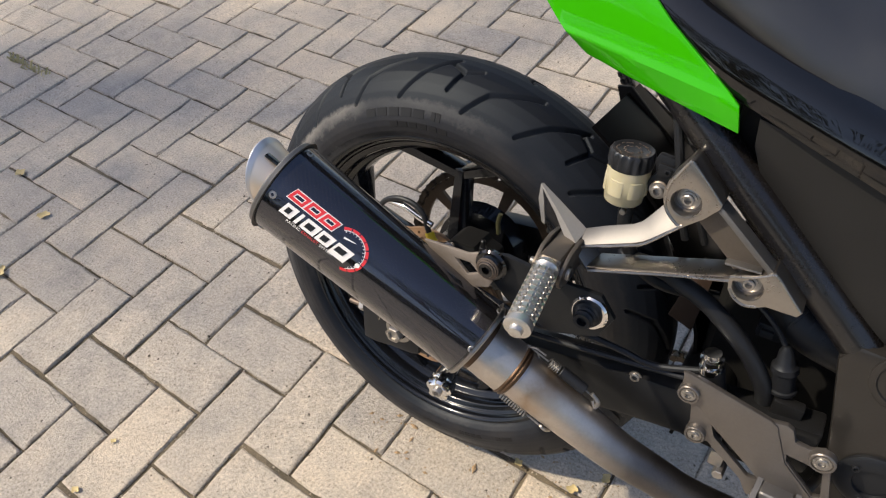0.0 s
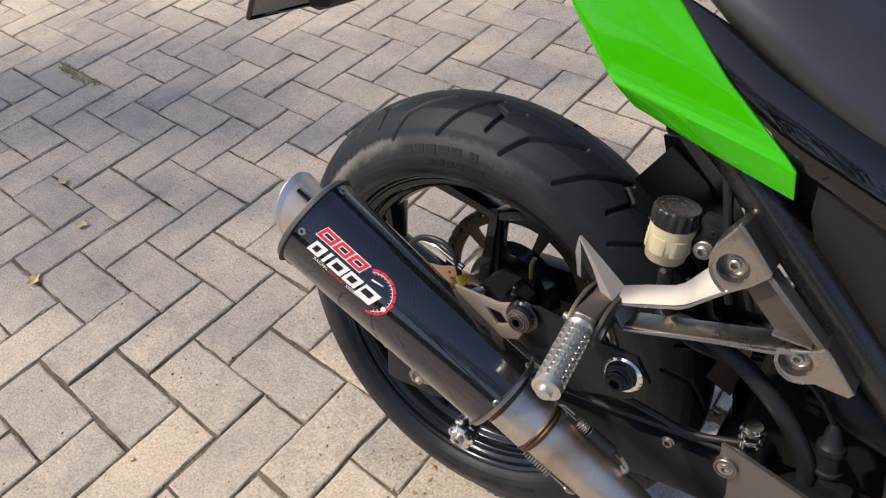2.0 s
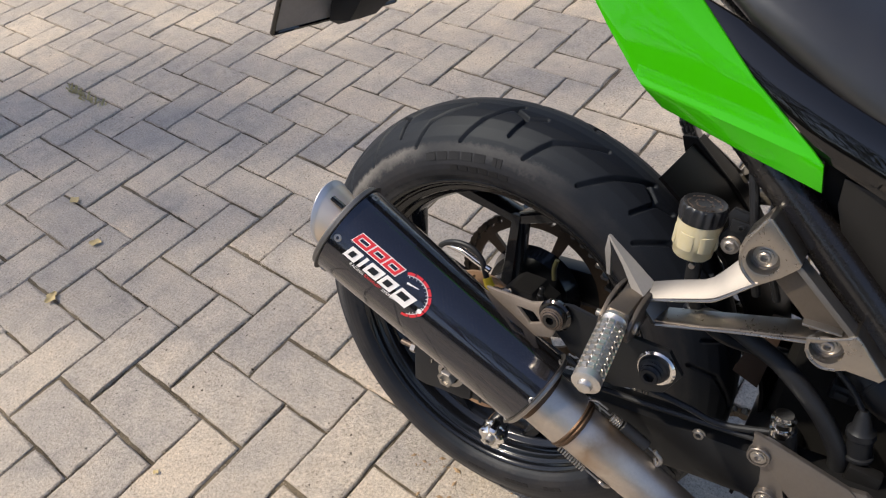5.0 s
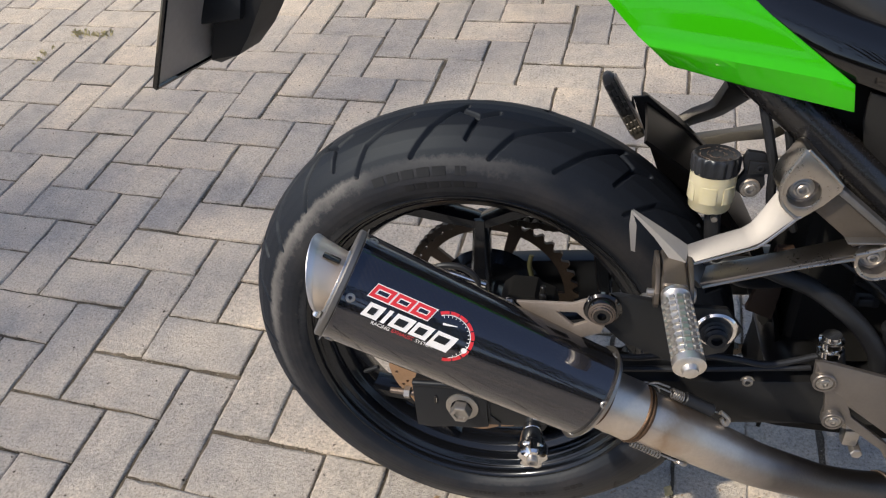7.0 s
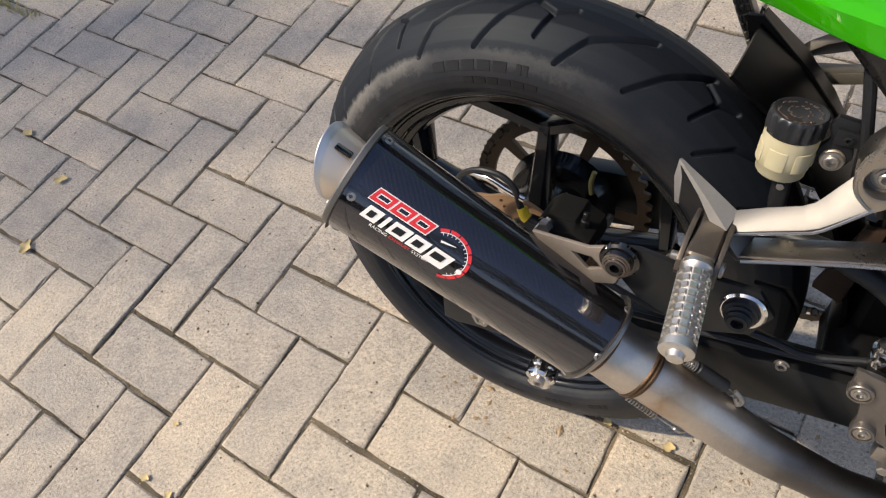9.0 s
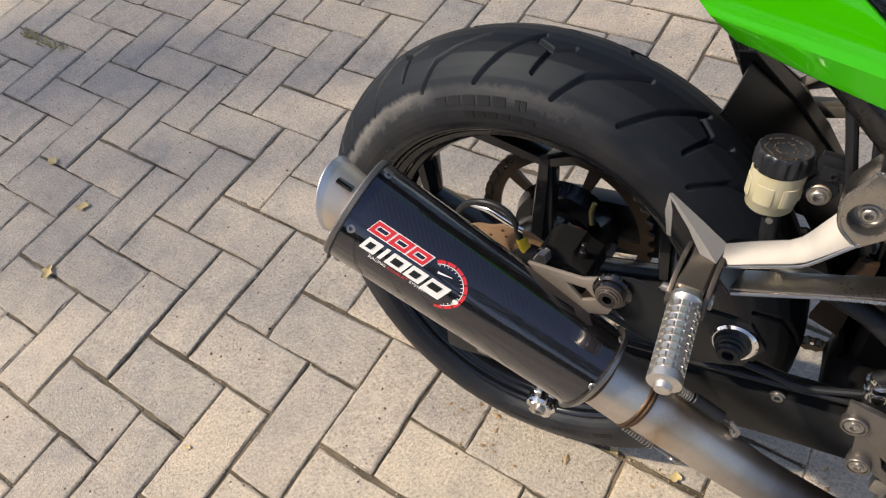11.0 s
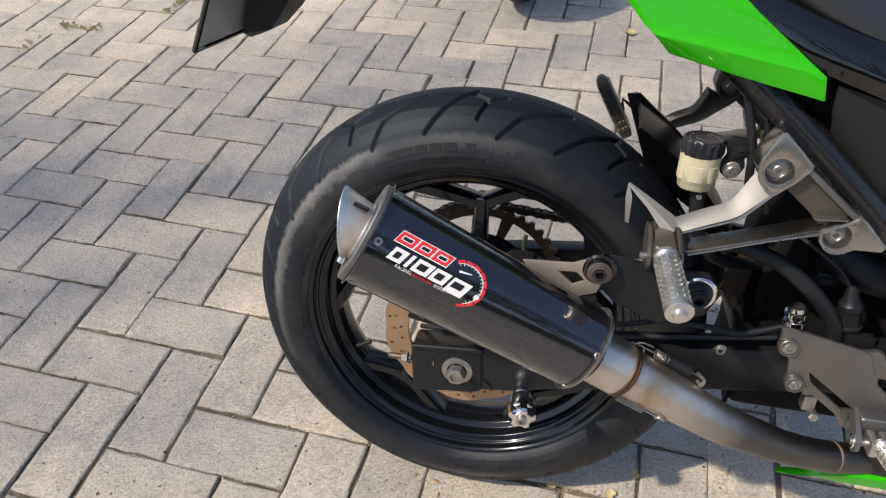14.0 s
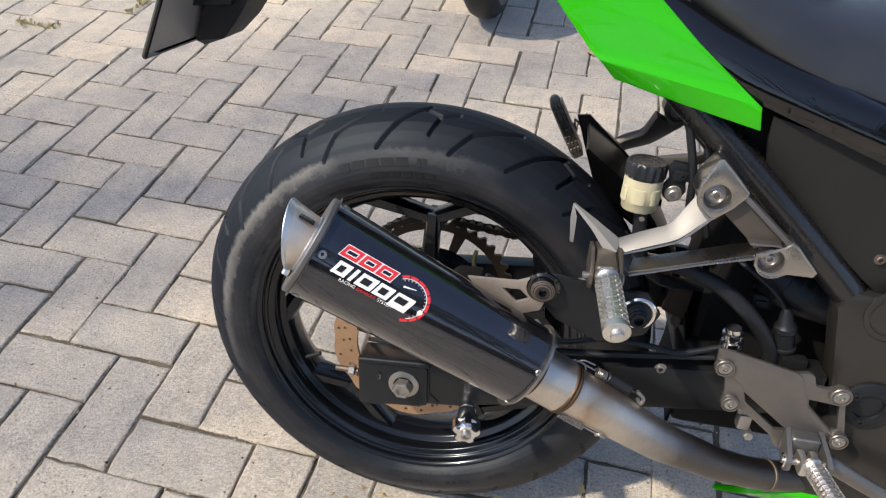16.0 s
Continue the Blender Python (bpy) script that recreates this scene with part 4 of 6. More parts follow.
part("heat_ring", turned([(0, 0.0280), (0.0003, 0.0298), (0.0065, 0.0296), (0.0072, 0.0280)], PIN - AX * 0.0035, PIN + AX, 40), WELD, pipe)
part("weld_bead", turned([(0, 0.0285), (0.0010, 0.0299), (0.0024, 0.0304), (0.0036, 0.0296), (0.0050, 0.0290), (0.0062, 0.0296), (0.0078, 0.0292), (0.0100, 0.0266)], PIN + AX * 0.038, PIN + AX, 40), WELD, pipe, "brown weld bead")


def spring(a, b, coil_from, coil_to, r, turns, parent):
    a, b = Vector(a), Vector(b)
    m = frame_along(a, b)
    pts = [a, a.lerp(b, coil_from * 0.9)]
    for k in range(turns * 8):
        f = coil_from + (coil_to - coil_from) * k / (turns * 8)
        t = k * math.tau / 8
        pts.append(a.lerp(b, f) + m @ Vector((r * math.cos(t), r * math.sin(t), 0)))
    pts += [a.lerp(b, coil_to + 0.02), b]
    return part("retaining_spring", tube(pts, 0.0009, 6, smooth=False), STEEL, parent, "small steel retaining spring")


part("pipe_clamp", turned([(0, 0.0180), (0.0006, 0.0196), (0.0034, 0.0196), (0.0040, 0.0180)], (0.446, -0.1388, 0.2608), (0.470, -0.1295, 0.2545), 32), THREAD, pipe)
spring((0.160, -0.2255, 0.3850), (0.2345, -0.2185, 0.3465), 0.34, 0.73, 0.0038, 11, pipe)
spring((0.200, -0.193, 0.420), (0.275, -0.183, 0.380), 0.28, 0.42, 0.0046, 5, pipe)
part("spring_sleeve", rod((0.2325, -0.1887, 0.4030), (0.2600, -0.1850, 0.3880), 0.0062, 14), HOSE, pipe, "black rubber sleeve over a spring")
part("spring_lug", tube([(0.268, -0.186, 0.388), (0.276, -0.186, 0.380), (0.274, -0.186, 0.372), (0.270, -0.184, 0.378)], 0.0022, 8), STEEL, pipe)
part("spring_lug", tube([(0.2300, -0.2150, 0.3440), (0.2325, -0.2200, 0.3490), (0.2370, -0.2190, 0.3460), (0.2400, -0.2130, 0.3410)], 0.0018, 8), STEEL, pipe)
part("spring_lug", tube([(0.1560, -0.2200, 0.3850), (0.1580, -0.2270, 0.3870), (0.1640, -0.2270, 0.3850), (0.1660, -0.2180, 0.3810)], 0.0018, 8), STEEL, pipe)
for lift, run in ((0.0, [(0.1846, 0.4219), (0.1908, 0.4176), (0.1959, 0.4200), (0.2006, 0.4182), (0.2064, 0.4166), (0.2091, 0.4096)]),
                  (0.003, [(0.1846, 0.4225), (0.1933, 0.4164), (0.1991, 0.4212), (0.2052, 0.4234), (0.2110, 0.4218), (0.2172, 0.4197)])):
    part("wire_loop", tube([(x, -0.1915 - lift, z) for x, z in run], 0.0010, 6), STEEL, pipe, "thin bent steel wire")

# muffler hanger and strap
hanger = part("muffler_hanger", plate([(0.074, 0.509), (0.082, 0.500), (0.130, 0.474), (0.150, 0.482), (0.155, 0.496), (0.152, 0.512), (0.137, 0.518), (0.124, 0.512)], -0.2035, -0.1995, 0.0008,
              [[(0.110, 0.502), (0.128, 0.503), (0.138, 0.494), (0.126, 0.488)]]), DUSTALU, bike, "aluminium muffler hanger plate with a cut-out")
for k, r in enumerate((0.0118, 0.0104, 0.0086)):
    part("boss_ring", turned([(0, r - 0.0012), (0, r), (0.0010, r), (0.0014, r - 0.0012)], (0.150, -0.2090 - 0.0016 * k, 0.5085), (0.150, -1, 0.5085), 28), THREAD, hanger)
part("hanger_boss", turned([(0, 0), (0, 0.0165), (0.004, 0.017), (0.006, 0.015), (0.006, 0.0125), (0.0098, 0.0115), (0.0130, 0.0090), (0.0145, 0.0075), (0.0145, 0.0040), (0.009, 0.0036), (0.009, 0)], (0.150, -0.199, 0.5085), (0.150, -1, 0.5085), 28), GLOSS, hanger, "black anodised boss bolt")
strap = part("hanger_strap", plate([(0.140, 0.516), (0.136, 0.505), (0.145, 0.494), (0.168, 0.470), (0.215, 0.447), (0.260, 0.460), (0.272, 0.486), (0.256, 0.508), (0.225, 0.510), (0.162, 0.521)], -0.1985, -0.1925, 0.0012, skew=lambda x, z: max(0, x - 0.15) * 0.12), SATIN, bike, "black steel hanger strap")
part("grommet", turned([(0, 0), (0, 0.0165), (0.003, 0.0182), (0.007, 0.0182), (0.009, 0.0165), (0.009, 0.0135), (0.007, 0.0125), (0.007, 0)], (0.249, -0.182, 0.487), (0.249, -1, 0.487), 32), CHROME, strap, "chrome ring round a rubber grommet")
part("grommet_bolt", turned([(0, 0), (0, 0.0145), (0.004, 0.0148), (0.008, 0.0132), (0.009, 0.0108), (0.0105, 0.0114), (0.0120, 0.0096), (0.0150, 0.0100), (0.0165, 0.0084), (0.0185, 0.0079), (0.0185, 0.0048), (0.0130, 0.0045), (0.0130, 0)], (0.248, -0.187, 0.4875), (0.248, -1, 0.4875), 28), PLASTIC, strap, "black rubber bush with a socket bolt")

# ---------------------------------------------------------------- passenger footrest brackets, both sides
def strip(line, thick, y0, y1, tilt=0.0):
    """A bent bar, deep along the axle: a line in x and z with a thickness above it; tilt raises it towards the inner side."""
    top = []
    for i, (x, z) in enumerate(line):
        (xa, za), (xb, zb) = line[max(i - 1, 0)], line[min(i + 1, len(line) - 1)]
        d = math.hypot(xb - xa, zb - za)
        top.append((x - (zb - za) / d * thick, z + (xb - xa) / d * thick))
    bm = plate(line + top[::-1], y0, y1, 0.0014)
    for v in bm.verts:
        v.co.z += tilt * ((v.co.y - y0) if y0 < 0 else (y1 - v.co.y))
    return bm


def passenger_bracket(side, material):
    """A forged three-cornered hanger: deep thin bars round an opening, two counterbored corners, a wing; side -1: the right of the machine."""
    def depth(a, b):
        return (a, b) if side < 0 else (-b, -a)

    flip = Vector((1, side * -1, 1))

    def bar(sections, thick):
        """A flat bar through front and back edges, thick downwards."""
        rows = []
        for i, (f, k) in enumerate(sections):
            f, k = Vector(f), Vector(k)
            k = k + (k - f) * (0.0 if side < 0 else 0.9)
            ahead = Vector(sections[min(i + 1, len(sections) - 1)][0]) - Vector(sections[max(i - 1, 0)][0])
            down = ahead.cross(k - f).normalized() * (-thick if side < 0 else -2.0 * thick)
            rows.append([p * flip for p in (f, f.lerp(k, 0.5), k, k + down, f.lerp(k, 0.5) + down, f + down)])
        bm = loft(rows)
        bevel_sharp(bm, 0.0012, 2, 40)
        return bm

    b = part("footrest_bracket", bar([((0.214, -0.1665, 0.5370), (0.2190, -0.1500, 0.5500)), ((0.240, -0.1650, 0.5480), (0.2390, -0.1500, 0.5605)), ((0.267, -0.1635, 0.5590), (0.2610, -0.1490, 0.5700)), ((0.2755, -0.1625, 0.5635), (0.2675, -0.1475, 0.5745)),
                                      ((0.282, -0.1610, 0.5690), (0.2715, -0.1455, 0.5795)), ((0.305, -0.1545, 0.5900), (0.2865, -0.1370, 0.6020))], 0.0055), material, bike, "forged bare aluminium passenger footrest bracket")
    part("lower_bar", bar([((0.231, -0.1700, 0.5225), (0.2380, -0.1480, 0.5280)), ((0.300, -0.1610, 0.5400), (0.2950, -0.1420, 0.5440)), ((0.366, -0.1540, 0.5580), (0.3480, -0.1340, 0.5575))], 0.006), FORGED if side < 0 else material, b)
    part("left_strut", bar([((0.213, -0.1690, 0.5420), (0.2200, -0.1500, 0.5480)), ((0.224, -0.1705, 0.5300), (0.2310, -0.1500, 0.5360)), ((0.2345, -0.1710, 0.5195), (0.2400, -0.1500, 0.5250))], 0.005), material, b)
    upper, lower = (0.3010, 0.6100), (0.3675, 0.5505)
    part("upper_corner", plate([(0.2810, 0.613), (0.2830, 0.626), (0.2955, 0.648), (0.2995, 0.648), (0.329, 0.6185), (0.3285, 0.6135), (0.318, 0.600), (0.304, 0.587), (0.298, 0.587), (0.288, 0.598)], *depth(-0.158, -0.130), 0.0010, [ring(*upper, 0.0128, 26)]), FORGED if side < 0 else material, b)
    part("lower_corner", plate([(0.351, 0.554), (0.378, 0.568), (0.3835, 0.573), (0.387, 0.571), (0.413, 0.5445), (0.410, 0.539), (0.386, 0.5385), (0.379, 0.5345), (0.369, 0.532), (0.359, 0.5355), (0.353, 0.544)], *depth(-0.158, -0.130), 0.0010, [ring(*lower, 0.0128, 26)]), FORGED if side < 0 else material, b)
    # web belongs to the same forging; its brown imitates what it reflects
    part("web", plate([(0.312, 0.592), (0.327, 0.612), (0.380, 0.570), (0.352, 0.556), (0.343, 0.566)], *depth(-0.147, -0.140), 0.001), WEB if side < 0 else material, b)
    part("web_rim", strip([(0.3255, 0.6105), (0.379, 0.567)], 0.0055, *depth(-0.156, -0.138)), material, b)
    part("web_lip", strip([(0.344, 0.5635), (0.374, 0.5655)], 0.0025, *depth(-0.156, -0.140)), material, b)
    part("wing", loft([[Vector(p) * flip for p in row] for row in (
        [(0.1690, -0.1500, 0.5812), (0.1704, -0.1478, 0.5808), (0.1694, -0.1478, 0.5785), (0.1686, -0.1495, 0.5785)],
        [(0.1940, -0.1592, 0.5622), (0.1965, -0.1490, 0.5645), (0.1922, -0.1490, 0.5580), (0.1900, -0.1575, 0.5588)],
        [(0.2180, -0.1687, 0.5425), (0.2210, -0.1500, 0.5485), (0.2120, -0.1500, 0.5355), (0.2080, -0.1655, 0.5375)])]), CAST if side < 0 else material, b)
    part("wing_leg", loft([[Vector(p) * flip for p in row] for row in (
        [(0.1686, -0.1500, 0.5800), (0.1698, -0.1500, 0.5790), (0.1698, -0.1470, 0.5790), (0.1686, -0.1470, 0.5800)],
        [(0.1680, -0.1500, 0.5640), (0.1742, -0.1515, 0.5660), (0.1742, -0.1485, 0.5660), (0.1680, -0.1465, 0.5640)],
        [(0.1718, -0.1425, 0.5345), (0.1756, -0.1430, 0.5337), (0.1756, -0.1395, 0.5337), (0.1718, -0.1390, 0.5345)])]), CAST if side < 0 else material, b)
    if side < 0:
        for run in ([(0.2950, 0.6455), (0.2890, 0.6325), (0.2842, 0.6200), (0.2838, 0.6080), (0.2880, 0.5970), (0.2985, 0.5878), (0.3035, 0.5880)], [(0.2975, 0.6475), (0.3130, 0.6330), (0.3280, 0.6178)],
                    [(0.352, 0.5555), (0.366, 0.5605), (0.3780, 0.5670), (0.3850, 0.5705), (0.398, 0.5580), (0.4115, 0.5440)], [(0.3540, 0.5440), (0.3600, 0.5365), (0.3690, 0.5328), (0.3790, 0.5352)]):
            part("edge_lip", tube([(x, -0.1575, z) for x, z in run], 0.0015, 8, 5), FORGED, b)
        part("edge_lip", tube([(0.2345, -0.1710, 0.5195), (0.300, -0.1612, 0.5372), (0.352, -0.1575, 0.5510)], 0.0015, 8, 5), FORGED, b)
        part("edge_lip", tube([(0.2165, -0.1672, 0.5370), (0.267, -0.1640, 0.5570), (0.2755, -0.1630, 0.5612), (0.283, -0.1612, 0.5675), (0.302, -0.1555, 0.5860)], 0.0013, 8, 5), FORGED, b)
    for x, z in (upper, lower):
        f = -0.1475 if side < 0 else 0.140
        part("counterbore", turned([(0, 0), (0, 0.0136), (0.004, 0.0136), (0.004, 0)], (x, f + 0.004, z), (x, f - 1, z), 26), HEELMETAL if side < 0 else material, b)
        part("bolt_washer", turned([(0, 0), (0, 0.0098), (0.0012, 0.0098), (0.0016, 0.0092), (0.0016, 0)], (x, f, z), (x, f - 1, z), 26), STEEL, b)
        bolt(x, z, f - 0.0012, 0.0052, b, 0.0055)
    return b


right_bracket = passenger_bracket(-1, ALU)
# mirrors the right bracket; its shade is painted in by the darker material
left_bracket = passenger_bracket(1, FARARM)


def footrest(a, b, r, parent, material, label, bars=9, around=12):
    """A round peg with a knurled grip: ribs in rows round a core, a plain cap and a neck."""
    a, b = Vector(a), Vector(b)
    length = (b - a).length
    core = part("footrest", turned([(0, 0), (0, r * 0.9), (length * 0.06, r * 0.95), (length * 0.1, r * 0.81), (length * 0.86, r * 0.80), (length * 0.88, r * 0.98), (length * 0.955, r * 0.98), (length * 0.975, r * 0.80), (length * 0.975, r * 0.52), (length * 1.03, r * 0.46), (length * 1.04, r * 0.36), (length * 1.04, 0)], a, b, 26), material, parent, label)
    m = Matrix.Translation(a) @ frame_along(a, b)
    bm = bmesh.new()
    for i in range(bars):
        for k in range(around):
            t = k * math.tau / around
            s = length * (0.12 + 0.74 * (i + 0.5) / bars)
            w, h = math.tau / around * 0.41, length * 0.74 / bars * 0.35
            lo = [(r * 0.80, t - w, s - h), (r * 0.84, t + w, s - h), (r * 0.84, t + w, s + h), (r * 0.84, t - w, s + h)]
            hi = [(r * 0.98, t - w * 0.75, s - h * 0.75), (r * 0.98, t + w * 0.75, s - h * 0.75), (r * 0.98, t + w * 0.75, s + h * 0.75), (r * 0.98, t - w * 0.75, s + h * 0.75)]
            v = [bm.verts.new(m @ Vector((q * math.cos(f), q * math.sin(f), z))) for q, f, z in lo + hi]
            bm.faces.new(v[4:])
            for j in range(4):
                bm.faces.new((v[j], v[(j + 1) % 4], v[4 + (j + 1) % 4], v[4 + j]))
    bmesh.ops.recalc_face_normals(bm, faces=bm.faces)
    part("grip_studs", bm, material, core)
    return core


footrest((0.2078, -0.2065, 0.5345), (0.2170, -0.2845, 0.5191), 0.0128, right_bracket, PEGALU, "knurled aluminium passenger footrest", 9, 12)
clevis = part("clevis", block(0.1965, 0.2190, -0.2050, -0.146, 0.5185, 0.5425, 0.005, 3), WEB, right_bracket)
for x, y1 in ((0.1940, -0.203), (0.2215, -0.208)):
    ear = [(-0.150, 0.542), (-0.150, 0.517), (-0.190, 0.512), (y1, 0.516), (y1 - 0.004, 0.523), (y1 - 0.002, 0.532), (-0.190, 0.543), (-0.172, 0.546)]
    em = loft([[(x - 0.002, y, z) for y, z in ear], [(x + 0.002, y, z) for y, z in ear]])
    bevel_sharp(em, 0.0008, 2, 40)
    part("clevis_ear", em, WEB, clevis)
part("hinge_pin", rod((0.186, -0.194, 0.5255), (0.2265, -0.194, 0.5255), 0.0036, 14), STEEL, clevis)
part("pin_head", turned([(0, 0), (0, 0.0066), (0.002, 0.0066), (0.003, 0.0055), (0.003, 0)], (0.2235, -0.194, 0.5255), (0.3, -0.194, 0.5255), 18), STEEL, clevis)
part("pivot_ring", turned([(0, 0), (0, 0.013), (0.006, 0.013), (0.007, 0.009), (0.007, 0.004), (0.004, 0.004), (0.004, 0)], (0.194, -0.174, 0.499), (0.13, -0.26, 0.465), 24), STEEL, right_bracket)
fx0, fx1 = Vector((0.1830, 0.150, 0.5275)), Vector((0.1345, 0.150, 0.6085))
fd = (fx1 - fx0).normalized()
fs = Vector((fd.z, 0, -fd.x))
turn_far = Matrix(((fs.x, 0, fd.x), (0, 1, 0), (fs.z, 0, fd.z))).to_4x4()
far_rows = []
for t, w, h in ((0, 0.0070, 0.008), (0.10, 0.0090, 0.010), (0.5, 0.0092, 0.010), (0.88, 0.0085, 0.009), (0.97, 0.0060, 0.008), (1.0, 0.0030, 0.006)):
    c = fx0.lerp(fx1, t)
    far_rows.append([c + fs * (w * u) + Vector((0, h * v, 0)) for u, v in ((-1, -0.6), (-0.7, -1), (0.7, -1), (1, -0.6), (1, 0.6), (0.7, 1), (-0.7, 1), (-1, 0.6))])
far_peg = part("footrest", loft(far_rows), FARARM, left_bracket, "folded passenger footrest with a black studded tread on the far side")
for k in range(8):
    for col in (-1, 0, 1):
        c = fx0.lerp(fx1, 0.14 + 0.1 * k)
        rb = block(0.0052 * col - 0.0020, 0.0052 * col + 0.0020, -0.0118, 0.0110, -0.0034, 0.0034, 0.0008, 1)
        bmesh.ops.transform(rb, matrix=Matrix.Translation(c) @ turn_far, verts=rb.verts)
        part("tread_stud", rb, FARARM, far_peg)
rb = block(0.0076, 0.0104, -0.0125, 0.004, -0.040, 0.036, 0.001, 1)
bmesh.ops.transform(rb, matrix=Matrix.Translation(fx0.lerp(fx1, 0.55)) @ turn_far, verts=rb.verts)
part("edge_rail", rb, DUSTALU, far_peg)

# reservoir
RA, RD = Vector((0.2375, -0.112, 0.5690)), Vector((0.2365, -0.1085, 0.9))
res = part("brake_reservoir", turned([(0, 0), (0, 0.0165), (0.002, 0.0180), (0.008, 0.0184), (0.0085, 0.0190), (0.020, 0.0194), (0.028, 0.0200), (0.038, 0.0200), (0.038, 0)], RA, RD, 40), MILKY, bike, "milky plastic brake fluid reservoir with a black cap", sharp=60)
for k in range(6):
    t0 = k * math.tau / 6 + 0.28
    rows = []
    for q in range(7):
        t = t0 + (q / 6 - 0.5) * 0.74
        r0, r1 = 0.0184, 0.0204 - (0.0006 if q in (0, 6) else 0)
        rows.append([RA + Vector((r * math.cos(t), r * math.sin(t), z)) for r, z in ((r0, 0.0100), (r1, 0.0112), (r1, 0.0268), (r0, 0.0280))])
    part("body_window", loft(rows), MILKY, res)
cap_rows = []
for d, r, flute in ((0, 0.0196, 0), (0.0008, 0.0206, 0.4), (0.003, 0.0212, 1), (0.0135, 0.0212, 1), (0.0160, 0.0204, 0.5), (0.0172, 0.0190, 0), (0.0168, 0.0172, 0), (0.0160, 0.0165, 0), (0.0160, 0.001, 0)):
    cap_rows.append([RA + Vector((0, 0, 0.0362 + d)) + Vector((math.cos(t), math.sin(t), 0)) * (r - flute * 0.0009 * (1 + math.cos(16 * t))) for t in (k * math.tau / 96 for k in range(96))])
part("cap", loft(cap_rows), CAPBLACK, res, "worn black screw cap", sharp=50)
wm = bmesh.new()
wear = random.Random(5)
for k in range(54):
    t, rr = wear.uniform(0, math.tau), wear.choice((0.0066, 0.0082, 0.0138, 0.0146, 0.0152))
    a, w = wear.uniform(0.0006, 0.0019), wear.uniform(0.0003, 0.0006)
    c = RA + Vector((rr * math.cos(t), rr * math.sin(t), 0.0362 + 0.0160))
    u, v = Vector((-math.sin(t), math.cos(t), 0)) * a, Vector((math.cos(t), math.sin(t), 0)) * w
    lo = [wm.verts.new(c + p) for p in (-u - v, u - v, u + v, -u + v)]
    hi = [wm.verts.new(c + p * 0.8 + Vector((0, 0, 0.0006))) for p in (-u - v, u - v, u + v, -u + v)]
    wm.faces.new(hi)
    for m in range(4):
        wm.faces.new((lo[m], lo[(m + 1) % 4], hi[(m + 1) % 4], hi[m]))
bmesh.ops.recalc_face_normals(wm, faces=wm.faces)
part("cap_marks", wm, THREAD, res, "worn raised marks on the cap")
part("reservoir_outlet", tube([(0.2412, -0.112, 0.573), (0.243, -0.112, 0.555), (0.247, -0.110, 0.53), (0.262, -0.096, 0.495), (0.29, -0.08, 0.47), (0.35, -0.04, 0.45)], 0.0072, 12), HOSE, res)
part("clamp_screw", rod((0.2425, -0.118, 0.5620), (0.2425, -0.124, 0.5620), 0.003, 10), STEEL, res)
part("bracket_tab", plate([(0.2560, 0.5960), (0.2585, 0.5870), (0.2660, 0.5810), (0.2760, 0.5840), (0.2810, 0.5950), (0.2790, 0.6030), (0.2800, 0.6200), (0.2760, 0.6245), (0.2620, 0.6260), (0.2585, 0.6180), (0.2620, 0.6070)], -0.1150, -0.1080, 0.002), PLASTIC, res)
part("tab_flange", plate([(0.2640, 0.6060), (0.2640, 0.6185), (0.2815, 0.6175), (0.2825, 0.6065)], -0.1185, -0.1140, 0.0012), PLASTIC, res)
bolt(0.2735, 0.6120, -0.1185, 0.0032, res, 0.002, material=PLASTIC)
part("bolt_collar", turned([(0, 0), (0, 0.0086), (0.0015, 0.0086), (0.0022, 0.0078), (0.0022, 0)], (0.2685, -0.1150, 0.5918), (0.2685, -1, 0.5918), 24), DUSTALU, res)
bolt(0.2685, 0.5918, -0.1170, 0.0058, res, 0.005)
part("vent_hose", tube([(0.258, -0.104, 0.720), (0.264, -0.112, 0.680), (0.276, -0.116, 0.640), (0.284, -0.116, 0.612), (0.289, -0.108, 0.580), (0.300, -0.096, 0.540)], 0.0042, 10), HOSE, bike, "thin black vent hose behind the footrest bracket")
part("vent_hose", tube([(0.274, -0.100, 0.715), (0.281, -0.108, 0.680), (0.291, -0.112, 0.645), (0.298, -0.112, 0.615), (0.304, -0.104, 0.580), (0.318, -0.094, 0.540)], 0.0036, 10), HOSE, bike, "thin black vent hose behind the footrest bracket")

# rear hugger, undertail, frame rails
rows = []
for k in range(9):
    a = 59 - k * 8.6
    rows.append([polar(0.345 + 0.004 * (1 - u * u), a, 0.070 * u + 0.012) for u in (-1, -0.8, -0.4, 0, 0.4, 0.8, 1)])
hug = loft(rows, closed=False, caps=False)
made = bmesh.ops.extrude_face_region(hug, geom=hug.faces[:])
for v in made["geom"]:
    if isinstance(v, bmesh.types.BMVert):
        v.co = HUB + (v.co - HUB) * 1.012
bmesh.ops.recalc_face_normals(hug, faces=hug.faces)
hugger = part("rear_hugger", hug, FINBLACK, bike, "dark block filling the shaded gap ahead of the tyre behind the tyre")
part("hugger_fin", plate([(0.1668, 0.6168), (0.1823, 0.6187), (0.2371, 0.5731), (0.290, 0.520), (0.290, 0.460), (0.2278, 0.5018), (0.2032, 0.5261), (0.1883, 0.5628)], 0.040, 0.046, 0.001), FINBLACK, hugger)
